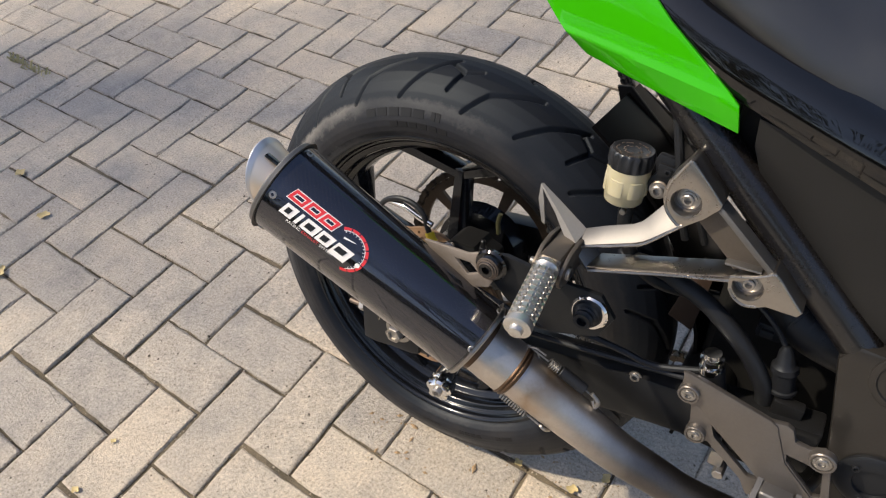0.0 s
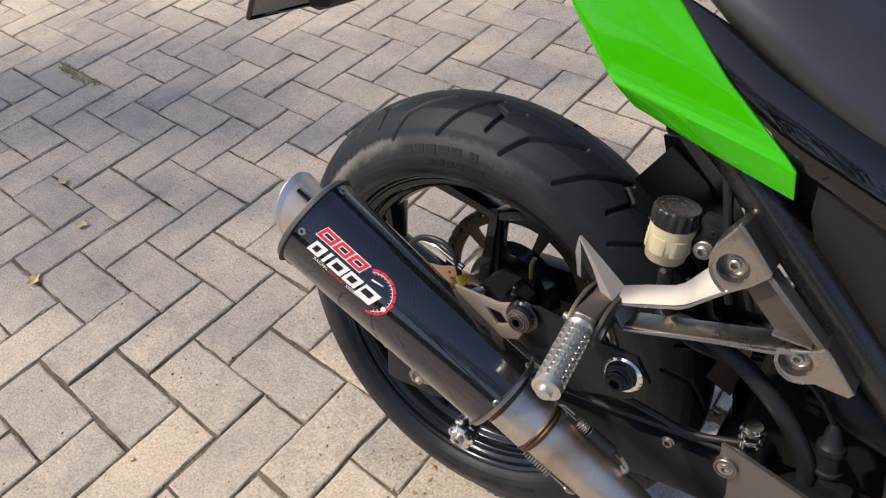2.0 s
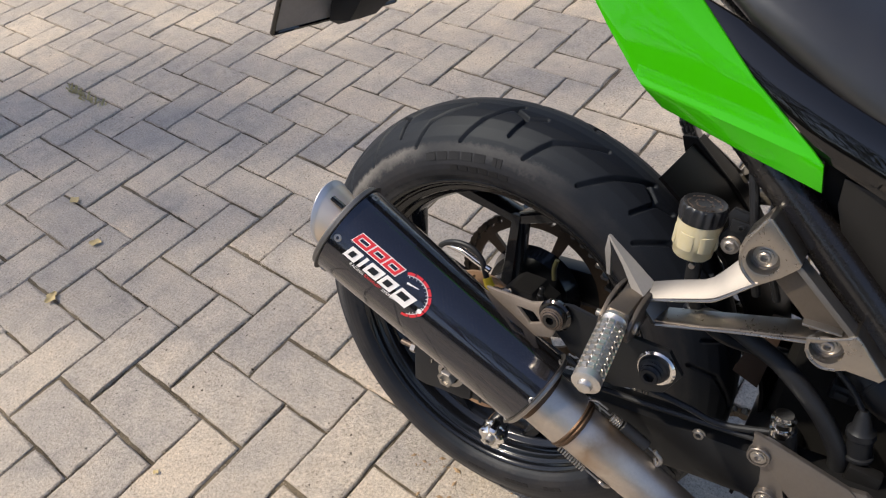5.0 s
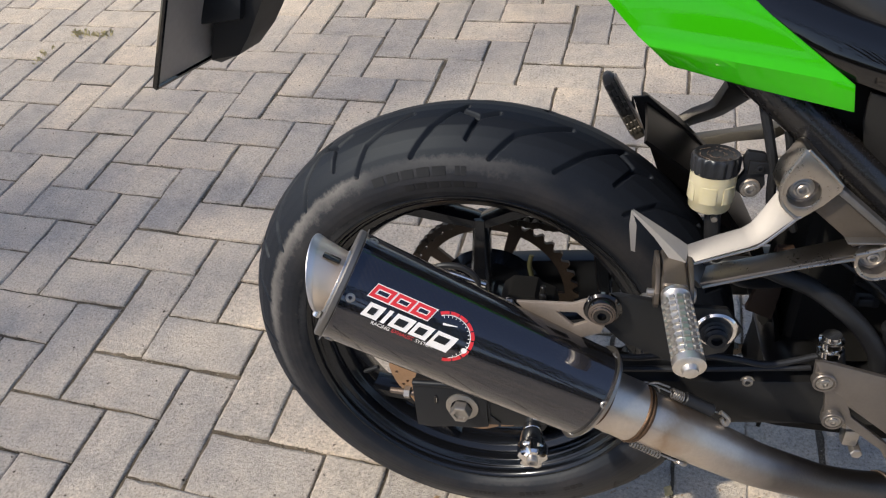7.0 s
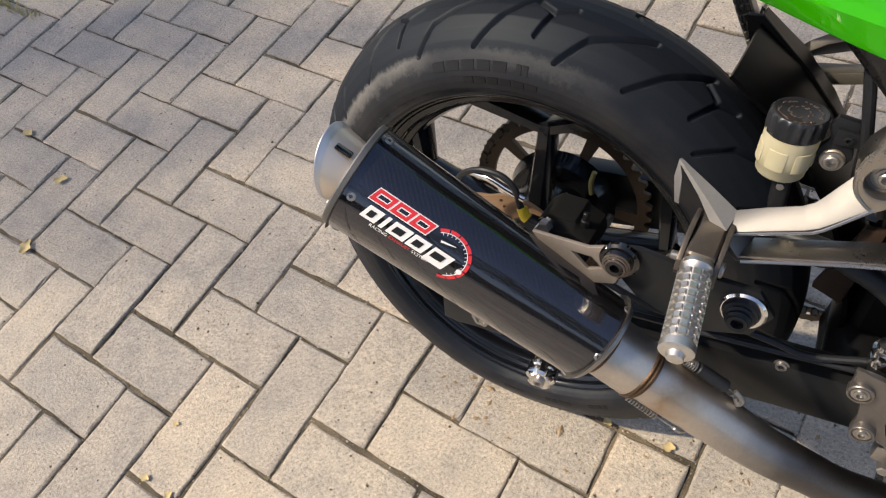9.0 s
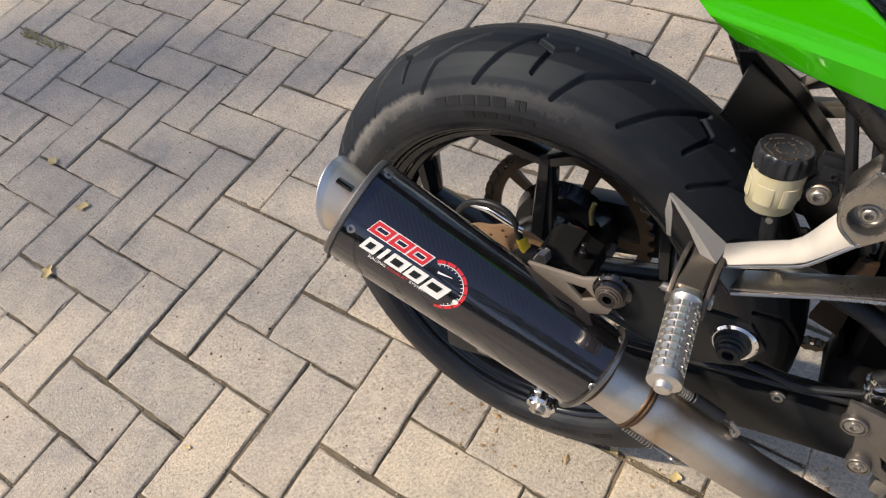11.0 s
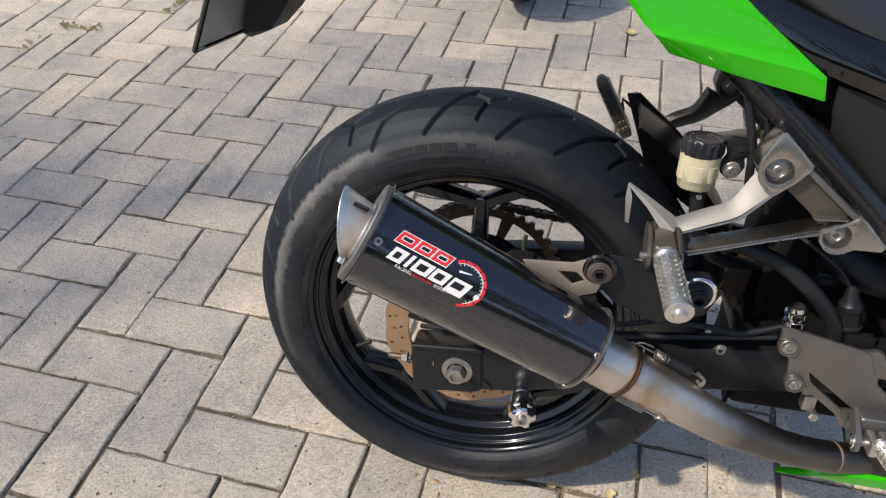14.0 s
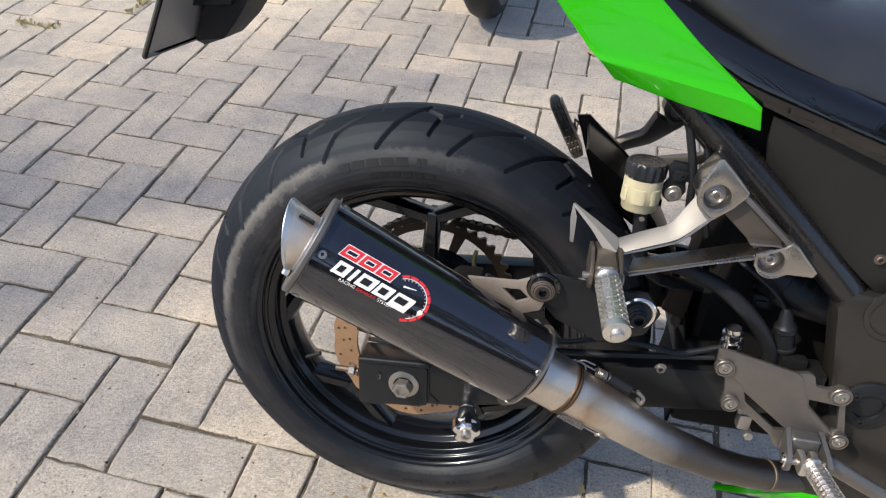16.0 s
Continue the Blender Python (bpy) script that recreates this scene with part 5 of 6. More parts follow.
for side, name in ((-1, "frame_rail"), (1, "frame_rail")):
    y = 0.122 * side
    part(name, tube([(0.16, y * 0.80, 0.770), (0.245, y * 0.93, 0.705), (0.35, y, 0.615), (0.440, y, 0.533), (0.470, y, 0.505)], 0.0175, 18, 6), RAIL, bike, "gloss black tubular subframe rail")
part("cross_stay", rod((0.30, -0.12, 0.655), (0.30, 0.12, 0.655), 0.011), SATIN, bike)
# filler blocks added where only the machine's dark, shaded inside shows
part("engine_space_fill", block(0.50, 0.66, -0.10, 0.12, 0.24, 0.56, 0.02, 3), SHADEBLACK, bike, "dark block filling the shaded space behind the frame")
part("under_seat_fill", block(0.315, 0.62, -0.112, 0.112, 0.60, 0.735, 0.012, 3), SHADEBLACK, bike, "dark block filling the shaded space under the seat")
part("tyre_gap_fill", block(0.342, 0.52, -0.062, 0.078, 0.25, 0.62, 0.02, 3), SHADEBLACK, bike, "dark block filling the shaded gap ahead of the tyre")
part("linkage_plate", plate([(0.300, 0.42), (0.318, 0.50), (0.334, 0.50), (0.328, 0.41)], -0.060, -0.052, 0.001), RUST, bike, "rusty brown linkage plate")
part("shock_absorber", rod((0.36, 0.0, 0.36), (0.40, 0.0, 0.60), 0.034, 24), SATIN, bike, "dark rear shock absorber")
part("fuel_hose", tube([(0.245, -0.100, 0.500), (0.290, -0.112, 0.508), (0.313, -0.118, 0.504), (0.338, -0.120, 0.495), (0.365, -0.120, 0.476), (0.388, -0.120, 0.455), (0.407, -0.120, 0.430), (0.416, -0.118, 0.405), (0.418, -0.110, 0.36)], 0.0088, 14), HOSE, bike, "thick black rubber hose")
part("switch_wire", tube([(0.345, -0.095, 0.525), (0.368, -0.110, 0.514), (0.382, -0.111, 0.505), (0.400, -0.112, 0.491), (0.415, -0.114, 0.474)], 0.0026, 8), HOSE, bike, "thin black wire to the brake light switch")
switch = part("brake_light_switch", turned([(0, 0), (0, 0.0125), (0.003, 0.0125), (0.004, 0.0105), (0.022, 0.0105), (0.024, 0.0125), (0.030, 0.0120), (0.034, 0.0085), (0.046, 0.0065), (0.052, 0.0032), (0.052, 0)], (0.4265, -0.115, 0.426), (0.4150, -0.115, 0.478), 20), PLASTIC, bike, "black brake light switch with a rubber boot")
part("switch_bracket", block(0.422, 0.450, -0.132, -0.118, 0.402, 0.424, 0.003), SATIN, switch)
part("air_duct", tube([(0.40, -0.075, 0.50), (0.43, -0.085, 0.485), (0.47, -0.085, 0.475)], 0.026, 18), PLASTIC, bike, "ribbed black air duct")
for q in range(3):
    part("duct_clip", turned([(0, 0.0258), (0.0005, 0.0275), (0.003, 0.0275), (0.0035, 0.0258)], (0.415 + 0.012 * q, -0.080 - 0.002 * q, 0.4925 - 0.005 * q), (0.5, -0.10, 0.46), 24), PLASTIC, bike)
conn = part("wiring_connector", block(0.386, 0.410, -0.094, -0.078, 0.459, 0.476, 0.003), PLASTIC, bike, "black wiring connector")
part("latch", block(0.390, 0.402, -0.098, -0.093, 0.464, 0.471, 0.001), HOSE, conn)
part("yellow_band", tube([(0.380, -0.115, 0.459), (0.384, -0.116, 0.466)], 0.0040, 10), YELLOW, bike, "yellow tape on a small hose")
part("chain_guard", plate([(0.02, 0.452), (0.12, 0.455), (0.36, 0.430), (0.36, 0.41), (0.12, 0.435), (0.02, 0.440)], 0.096, 0.108, 0.002), PLASTIC, bike)


def chain_line():
    """The closed run of the chain: round the sprocket, then forward above and below to the engine."""
    line = [polar(0.1205, a, 0.086) for a in range(86, 272, 6)]
    for ends in ((line[-1], Vector((0.40, 0.086, 0.262))), (Vector((0.40, 0.086, 0.392)), line[0])):
        steps = 31
        line += [ends[0].lerp(ends[1], (k + 1) / steps) for k in range(steps - 1)]
    return line


chain = tagged(new("drive_chain"), "greasy dark drive chain")
chain.parent = bike
links = chain_line()
for k in range(len(links) - 1):
    a, b = links[k], links[k + 1]
    if (b - a).length > 0.03:
        continue
    d = (b - a).normalized()
    up = Vector((d.z, 0, -d.x))
    lbm = bmesh.new()
    wide = 0.0075 if k % 2 else 0.0055
    for y0 in (-wide, wide - 0.0016):
        rows = []
        for t, h in ((-0.18, 0.0030), (0.05, 0.0052), (0.5, 0.0036), (0.95, 0.0052), (1.18, 0.0030)):
            c = a.lerp(b, t)
            rows.append([c + up * h + Vector((0, y0, 0)), c - up * h + Vector((0, y0, 0)), c - up * h + Vector((0, y0 + 0.0016, 0)), c + up * h + Vector((0, y0 + 0.0016, 0))])
        vs = [[lbm.verts.new(p) for p in row] for row in rows]
        for p, q in zip(vs, vs[1:]):
            for m in range(4):
                lbm.faces.new((p[m], p[(m + 1) % 4], q[(m + 1) % 4], q[m]))
        lbm.faces.new(vs[0])
        lbm.faces.new(vs[-1])
    turned([(0, 0), (0, 0.0048), (2 * wide - 0.002, 0.0048), (2 * wide - 0.002, 0)], a - Vector((0, wide - 0.001, 0)), a + Vector((0, 1, 0)), 8, bm=lbm)
    part("chain_link", lbm, CHAIN, chain)

# ---------------------------------------------------------------- bodywork
part("tail_panel", sheet([
    [(0.186, -0.136, 0.706), (0.233, -0.142, 0.695), (0.280, -0.148, 0.6855), (0.3235, -0.153, 0.677)],
    [(0.1690, -0.147, 0.724), (0.222, -0.150, 0.7155), (0.274, -0.153, 0.707), (0.3185, -0.1555, 0.699)],
    [(0.1600, -0.1440, 0.731), (0.212, -0.1465, 0.7235), (0.264, -0.1490, 0.716), (0.3070, -0.1515, 0.7075)],
    [(0.1300, -0.141, 0.763), (0.172, -0.1435, 0.760), (0.217, -0.146, 0.756), (0.2530, -0.1475, 0.7480)],
    [(0.0990, -0.135, 0.797), (0.128, -0.137, 0.797), (0.169, -0.1375, 0.797), (0.1950, -0.131, 0.797)],
    [(0.050, -0.120, 0.850), (0.075, -0.122, 0.850), (0.100, -0.122, 0.850), (0.128, -0.108, 0.850)]], 0.004, 0.0012), GREEN, bike, "glossy bright green tail fairing panel")
part("side_panel", sheet([
    [(0.306, -0.1480, 0.7040), (0.40, -0.158, 0.673), (0.50, -0.160, 0.640), (0.66, -0.158, 0.60)],
    [(0.293, -0.1490, 0.7190), (0.40, -0.162, 0.690), (0.50, -0.164, 0.660), (0.66, -0.162, 0.622)],
    [(0.237, -0.1400, 0.7540), (0.38, -0.155, 0.713), (0.50, -0.157, 0.690), (0.66, -0.155, 0.665)],
    [(0.182, -0.1250, 0.8000), (0.34, -0.129, 0.745), (0.47, -0.129, 0.707), (0.66, -0.129, 0.700)]], 0.004, 0.0012), GLOSS, bike, "gloss black side fairing panel under the seat")
rows = []
for x, z, h, q in ((0.14, 0.852, 0.03, 0.72), (0.19, 0.824, 0.04, 0.86), (0.236, 0.797, 0.05, 0.96), (0.275, 0.778, 0.056, 1), (0.313, 0.757, 0.06, 1), (0.356, 0.734, 0.066, 1), (0.399, 0.716, 0.072, 1), (0.433, 0.707, 0.076, 1), (0.50, 0.703, 0.08, 1), (0.66, 0.708, 0.095, 1)):
    rows.append([Vector((x, y * q, z + dz * h)) for y, dz in ((-0.130, -0.30), (-0.138, -0.20), (-0.1422, -0.02), (-0.1370, 0.20), (-0.1270, 0.44), (-0.112, 0.66), (-0.090, 0.86), (-0.05, 1.05), (0.0, 1.12), (0.05, 1.08), (0.098, 0.94), (0.120, 0.78), (0.134, 0.56), (0.1425, 0.05), (0.138, -0.2), (0, -0.3))])
part("seat", loft(rows), VINYL, bike, "black vinyl seat", sharp=60)
part("side_cover", sheet([
    [(0.345, -0.128, 0.640), (0.47, -0.130, 0.530), (0.52, -0.130, 0.510), (0.66, -0.130, 0.500)],
    [(0.336, -0.139, 0.665), (0.43, -0.142, 0.620), (0.52, -0.142, 0.590), (0.66, -0.142, 0.565)],
    [(0.334, -0.144, 0.690), (0.42, -0.148, 0.668), (0.52, -0.148, 0.636), (0.66, -0.147, 0.600)]], 0.004, 0.001), COVER, bike, "matt charcoal textured side cover")
part("undertail", block(-0.215, 0.40, -0.060, 0.060, 0.802, 0.84, 0.012, 3), PLASTIC, bike, "black plastic undertail")

# plate carrier with the plate seen from its back
rows = []
for xa, xb, w, z in ((-0.288, -0.272, 0.012, 0.664), (-0.291, -0.256, 0.026, 0.671), (-0.281, -0.236, 0.033, 0.693), (-0.255, -0.199, 0.038, 0.748), (-0.225, -0.165, 0.040, 0.803)):
    rows.append([Vector(p) for p in ((xa, -w, z), (xa, w, z), (xb, w, z + 0.006), (xb, -w, z + 0.006))])
carrier = part("plate_carrier", loft(rows), CARRIER, bike, "black plastic number plate carrier")
part("number_plate", loft([
    [(-0.309, -0.110, 0.668), (-0.284, 0.100, 0.677), (-0.250, 0.100, 0.770), (-0.270, -0.110, 0.760)],
    [(-0.307, -0.110, 0.6672), (-0.282, 0.100, 0.6762), (-0.248, 0.100, 0.7692), (-0.268, -0.110, 0.7592)]]), PLATE, carrier, "grey back of a number plate in a thin black frame")
edge = [Vector(p) for p in ((-0.308, -0.110, 0.6676), (-0.283, 0.100, 0.6766), (-0.249, 0.100, 0.7696), (-0.269, -0.110, 0.7596))]
for k in range(4):
    part("plate_frame", tube([edge[k], edge[(k + 1) % 4]], 0.0032, 8, 1), GLOSS, carrier)
part("plate_stay", plate([(-0.290, 0.712), (-0.235, 0.718), (-0.225, 0.755), (-0.272, 0.752)], -0.045, 0.040, 0.006), PLASTIC, carrier)

# ---------------------------------------------------------------- rider's footrest bracket, pedal, frame plate
heel = part("heel_plate", plate([(0.343, 0.445), (0.360, 0.444), (0.425, 0.430), (0.438, 0.433), (0.444, 0.430), (0.449, 0.418), (0.462, 0.4165), (0.473, 0.4225), (0.4825, 0.413), (0.4840, 0.400), (0.4950, 0.362), (0.4985, 0.351), (0.490, 0.345), (0.470, 0.347), (0.455, 0.335), (0.430, 0.330), (0.420, 0.346), (0.382, 0.3745), (0.369, 0.3725), (0.3605, 0.380), (0.361, 0.392), (0.3575, 0.410), (0.345, 0.418)], -0.168, -0.162, 0.0012,
           [[(0.381, 0.396), (0.403, 0.380), (0.438, 0.354), (0.425, 0.353), (0.386, 0.384)], [(0.447, 0.400), (0.467, 0.3985), (0.478, 0.398), (0.4860, 0.366), (0.4800, 0.364), (0.449, 0.392)]]), HEELMETAL, bike, "brown-grey cast aluminium heel plate and footrest bracket")
part("raised_panel", plate([(0.3415, 0.4475), (0.347, 0.4485), (0.424, 0.4325), (0.4315, 0.4285), (0.434, 0.422), (0.4485, 0.391), (0.486, 0.3575), (0.482, 0.3525), (0.457, 0.341), (0.442, 0.3515), (0.362, 0.4165), (0.350, 0.428)], -0.1700, -0.166, 0.0014), HEELMETAL, heel)
for x, z, r in ((0.3525, 0.4265, 0.0102), (0.3695, 0.3812, 0.0098), (0.4735, 0.4130, 0.0112), (0.4895, 0.3545, 0.0102)):
    part("bolt_boss", turned([(0, 0), (0, r), (0.0075, r), (0.0085, r * 0.93), (0.0085, r * 0.80), (0.0070, r * 0.76), (0.0070, 0)], (x, -0.1660, z), (x, -1, z), 26), HEELMETAL, heel)
    bolt(x, z, -0.1728, r * 0.50, heel, 0.0030)
part("master_cylinder", rod((0.362, -0.138, 0.440), (0.385, -0.132, 0.36), 0.012, 20), PLASTIC, bike, "black rear brake master cylinder")
part("banjo_union", turned([(0, 0), (0, 0.0105), (0.006, 0.0105), (0.007, 0.0075), (0.011, 0.0075), (0.012, 0.011), (0.017, 0.011), (0.018, 0.0085), (0.023, 0.008), (0.023, 0)], (0.362, -0.140, 0.436), (0.358, -0.142, 0.47), 20), CHROME, bike, "chromed banjo union")
yoke = part("pedal_yoke", block(0.388, 0.402, -0.162, -0.148, 0.340, 0.360, 0.003), STEEL, bike, "zinc brake rod clevis")
part("yoke_pin", rod((0.4015, -0.168, 0.3365), (0.4015, -0.145, 0.3365), 0.0058, 6), STEEL, yoke)
part("rod_nut", rod((0.392, -0.155, 0.358), (0.388, -0.153, 0.372), 0.0050, 6), STEEL, yoke)
pedal = part("brake_pedal", tube([(0.455, -0.178, 0.340), (0.49, -0.176, 0.325), (0.54, -0.172, 0.298), (0.62, -0.170, 0.262)], [0.010, 0.010, 0.009, 0.009], 14), HEELMETAL, bike, "aluminium brake pedal arm")
part("pivot", turned([(0, 0), (0, 0.019), (0.006, 0.019), (0.008, 0.016), (0.008, 0.010), (0.014, 0.009), (0.014, 0)], (0.452, -0.170, 0.338), (0.452, -1, 0.338), 26), STEEL, pedal)
mount = part("footrest_mount", block(0.438, 0.468, -0.186, -0.166, 0.336, 0.360, 0.004, 3), ALU, bike, "aluminium footrest clevis")
for x, w in ((0.4365, 0.005), (0.4705, 0.005)):
    ear = [(-0.170, 0.362), (-0.170, 0.334), (-0.192, 0.328), (-0.203, 0.329), (-0.209, 0.336), (-0.208, 0.345), (-0.198, 0.352)]
    part("clevis_ear", loft([[(x - w / 2 + (y + 0.17) * 0.10 * (1 if x < 0.45 else -1), y, z) for y, z in ear], [(x + w / 2 + (y + 0.17) * 0.10 * (1 if x < 0.45 else -1), y, z) for y, z in ear]]), ALU, mount)
part("pivot_pin", rod((0.4280, -0.198, 0.339), (0.4770, -0.198, 0.341), 0.0040, 14), STEEL, mount)
part("pin_head", turned([(0, 0), (0, 0.0078), (0.003, 0.0078), (0.004, 0.0065), (0.004, 0)], (0.4330, -0.198, 0.339), (0.3, -0.198, 0.336), 20), CHROME, mount)
for x in (0.4475, 0.4600):
    part("peg_root", block(x - 0.0042, x + 0.0042, -0.212, -0.188, 0.332, 0.350, 0.003, 2), PEGALU, mount)
footrest((0.4545, -0.204, 0.3455), (0.471, -0.262, 0.338), 0.0112, mount, PEGALU, "knurled aluminium rider footrest", 9, 14)
part("feeler_bolt", rod((0.464, -0.245, 0.330), (0.462, -0.252, 0.306), 0.0042, 12), STEEL, mount)
fplate = part("frame_plate", plate([(0.452, 0.500), (0.462, 0.520), (0.50, 0.518), (0.66, 0.500), (0.66, 0.24), (0.49, 0.24), (0.478, 0.300), (0.486, 0.36), (0.470, 0.43)], -0.140, -0.105, 0.006), BRONZE, bike, "dark bronze painted cast frame plate")
part("pivot_cap", turned([(0, 0.030), (0.003, 0.030), (0.004, 0.028), (0.004, 0.0245), (0.002, 0.0235), (0.003, 0)], (0.508, -0.139, 0.500), (0.508, -1, 0.500), 36), BRONZE, fplate)
part("axle_end", turned([(0, 0.031), (0.004, 0.031), (0.006, 0.028), (0.006, 0.016), (0.003, 0.015), (0.003, 0.0)], (0.520, -0.139, 0.385), (0.520, -1, 0.385), 36), PLASTIC, fplate)
for k in range(3):
    t = k * math.tau / 3 + 0.4
    bolt(0.520 + 0.021 * math.cos(t), 0.385 + 0.021 * math.sin(t), -0.1445, 0.0035, fplate, 0.003, material=PLASTIC)
bolt(0.474, 0.559, -0.136, 0.0042, fplate, 0.004, material=THREAD)
part("belly_fairing", sheet([
    [(0.398, -0.132, 0.2200), (0.428, -0.133, 0.2195), (0.452, -0.134, 0.2195), (0.482, -0.135, 0.2195), (0.528, -0.136, 0.2200), (0.66, -0.136, 0.212)],
    [(0.3982, -0.136, 0.2210), (0.428, -0.139, 0.2245), (0.452, -0.141, 0.2330), (0.482, -0.142, 0.2380), (0.528, -0.142, 0.2370), (0.66, -0.142, 0.228)],
    [(0.3990, -0.132, 0.2222), (0.428, -0.133, 0.2290), (0.452, -0.133, 0.2455), (0.482, -0.133, 0.2535), (0.528, -0.133, 0.2515), (0.66, -0.134, 0.243)]], 0.004, 0.001), GREEN, bike, "glossy bright green belly fairing")
part("side_stand", tube([(0.50, 0.14, 0.22), (0.52, 0.20, 0.12), (0.54, 0.275, -0.066)], 0.012, 14), SATIN, bike, "black side stand on the far side")

# ---------------------------------------------------------------- ground
PAVER, TURN = 0.10945, radians(-3.0)
ORIGIN = Vector((-0.5213, -0.5222, 0))


def paver_place(gx, gy):
    c, s = math.cos(TURN), math.sin(TURN)
    return Vector((ORIGIN.x + PAVER * (gx * c - gy * s), ORIGIN.y + PAVER * (gx * s + gy * c), 0))


ground = bmesh.new()
for loop in ([(-400, -400), (400, -400), (400, 400), (-400, 400)],):
    ground.faces.new([ground.verts.new((x, y, -0.0078)) for x, y in loop])
gob = new("ground", finish("ground", ground, SAND))
tagged(gob, "dark sandy bedding between concrete paving blocks", "ground", kind="structure")
pavement = tagged(new("pavement"), "grey concrete paving blocks laid in herringbone, worn and dusty", "pavement", kind="structure")


def paver_geometry(rng, end_gap=0.0028, gap=0.0024, bevel=0.0042):
    """Points and faces of one block, long along x, its top at z = 0, with uneven worn edges."""
    hx, hy = PAVER - end_gap, PAVER / 2 - gap
    rim = []
    for (x0, y0), (x1, y1), n in (((-hx, -hy), (hx, -hy), 9), ((hx, -hy), (hx, hy), 5), ((hx, hy), (-hx, hy), 9), ((-hx, hy), (-hx, -hy), 5)):
        rim += [(x0 + (x1 - x0) * k / n, y0 + (y1 - y0) * k / n) for k in range(n)]
    pts, n = [], len(rim)
    for inset, z, wob in ((0, -0.05, 0), (0, -bevel, 0.0015), (bevel * 0.35, -bevel * 0.42, 0.0014), (bevel, -0.0003, 0.0018)):
        for x, y in rim:
            k = 1 + (0.9 if rng.random() < 0.12 and inset else 0)
            pts.append((x - math.copysign(min(abs(x), inset * k), x) * (abs(abs(x) - hx) < 1e-6) + rng.uniform(-wob, wob),
                        y - math.copysign(min(abs(y), inset * k), y) * (abs(abs(y) - hy) < 1e-6) + rng.uniform(-wob, wob), z - (0.0012 * (k - 1))))
    faces = [(r * n + i, r * n + (i + 1) % n, (r + 1) * n + (i + 1) % n, (r + 1) * n + i) for r in range(3) for i in range(n)]
    faces.append(tuple(3 * n + i for i in range(n)))
    return pts, faces


rng = random.Random(7)
variants = []
for k in range(12):
    pts, faces = paver_geometry(rng)
    me = bpy.data.meshes.new("paver")
    me.from_pydata(pts, [], faces)
    me.materials.append(CONCRETE)
    for p in list(me.polygons)[28:84]:
        p.use_smooth = True
    variants.append(me)
near, far, outer = [], [], []
for i in range(-120, 120):
    for j in range(-70, 70):
        for kind, (bx, by) in (("h", (-2, 6)), ("v", (-3, 6))):
            gx, gy = bx + i + 2 * j, by + i - 2 * j
            c = paver_place(gx + (1 if kind == "h" else 0.5), gy + (0.5 if kind == "h" else 1))
            if -4.2 < c.x < 3.4 and -2.2 < c.y < 5.2:
                inner = -0.98 < c.x < 0.95 and -0.75 < c.y < 2.9 and c.y < 1.15 + (0.0 if c.x < 0 else 0.6)
                (near if inner and len(near) < 300 else far).append((c, kind))
            elif -9 < c.x < 9 and -9 < c.y < 9:
                outer.append((c, kind))
pts_all, faces_all, laid = [], [], 0
for c, kind in near + far:
    yaw = TURN + (0 if kind == "h" else math.pi / 2) + (math.pi if rng.random() < 0.5 else 0) + rng.gauss(0, 0.004)
    m = Matrix.Translation(c + Vector((rng.gauss(0, 0.0013), rng.gauss(0, 0.0013), max(-0.0012, rng.gauss(0, 0.0010))))) @ Euler((rng.gauss(0, 0.004), rng.gauss(0, 0.003), yaw)).to_matrix().to_4x4()
    me = variants[rng.randrange(12)]
    if laid < len(near):
        laid += 1
        ob = new("paver", me)
        ob.parent = pavement
        ob.matrix_basis = m
    else:
        base = len(pts_all)
        pts_all += [tuple(m @ v.co) for v in me.vertices]
        faces_all += [tuple(base + k for k in p.vertices) for p in me.polygons]
grit_rng, gpts, gfaces = random.Random(21), [], []
for c, kind in near:
    for _ in range(grit_rng.randint(8, 20)):
        along, side = grit_rng.uniform(-1, 1) * PAVER, grit_rng.choice((-1, 1)) * PAVER / 2 + grit_rng.gauss(0, 0.0016)
        u, v = (along, side) if kind == "h" else (side, along)
        s = min(0.0034, 0.0011 * math.exp(grit_rng.gauss(0, 0.45)))
        p = Vector((c.x + u * math.cos(TURN) - v * math.sin(TURN), c.y + u * math.sin(TURN) + v * math.cos(TURN), -0.0055 + grit_rng.random() * 0.0055))
        k = len(gpts)
        gpts += [tuple(p + Vector(q) * s * grit_rng.uniform(0.7, 1.3)) for q in ((1, 0, 0), (0, 1, 0), (-1, 0, 0), (0, -1, 0), (0, 0, 0.8), (0, 0, -0.8))]
        gfaces += [(k + i, k + (i + 1) % 4, k + 4) for i in range(4)] + [(k + (i + 1) % 4, k + i, k + 5) for i in range(4)]
cpts, cfaces = [], []
for c, kind in near:
    for _ in range(grit_rng.randint(55, 95)):
        along, side = grit_rng.uniform(-1, 1) * PAVER, grit_rng.choice((-1, 1)) * PAVER / 2 + grit_rng.gauss(0, 0.0022)
        u, v = (along, side) if kind == "h" else (side, along)
        s = min(0.0026, 0.0012 * math.exp(grit_rng.gauss(0, 0.4)))
        p = Vector((c.x + u * math.cos(TURN) - v * math.sin(TURN), c.y + u * math.sin(TURN) + v * math.cos(TURN), -0.0046 + grit_rng.random() * 0.0022))
        k = len(cpts)
        cpts += [tuple(p + Vector(q) * s * grit_rng.uniform(0.6, 1.4)) for q in ((1, 0, 0), (0, 1, 0), (-1, 0, 0), (0, -1, 0), (0, 0, 0.8))]
        cfaces += [(k + i, k + (i + 1) % 4, k + 4) for i in range(4)]
lpts, lfaces = [], []
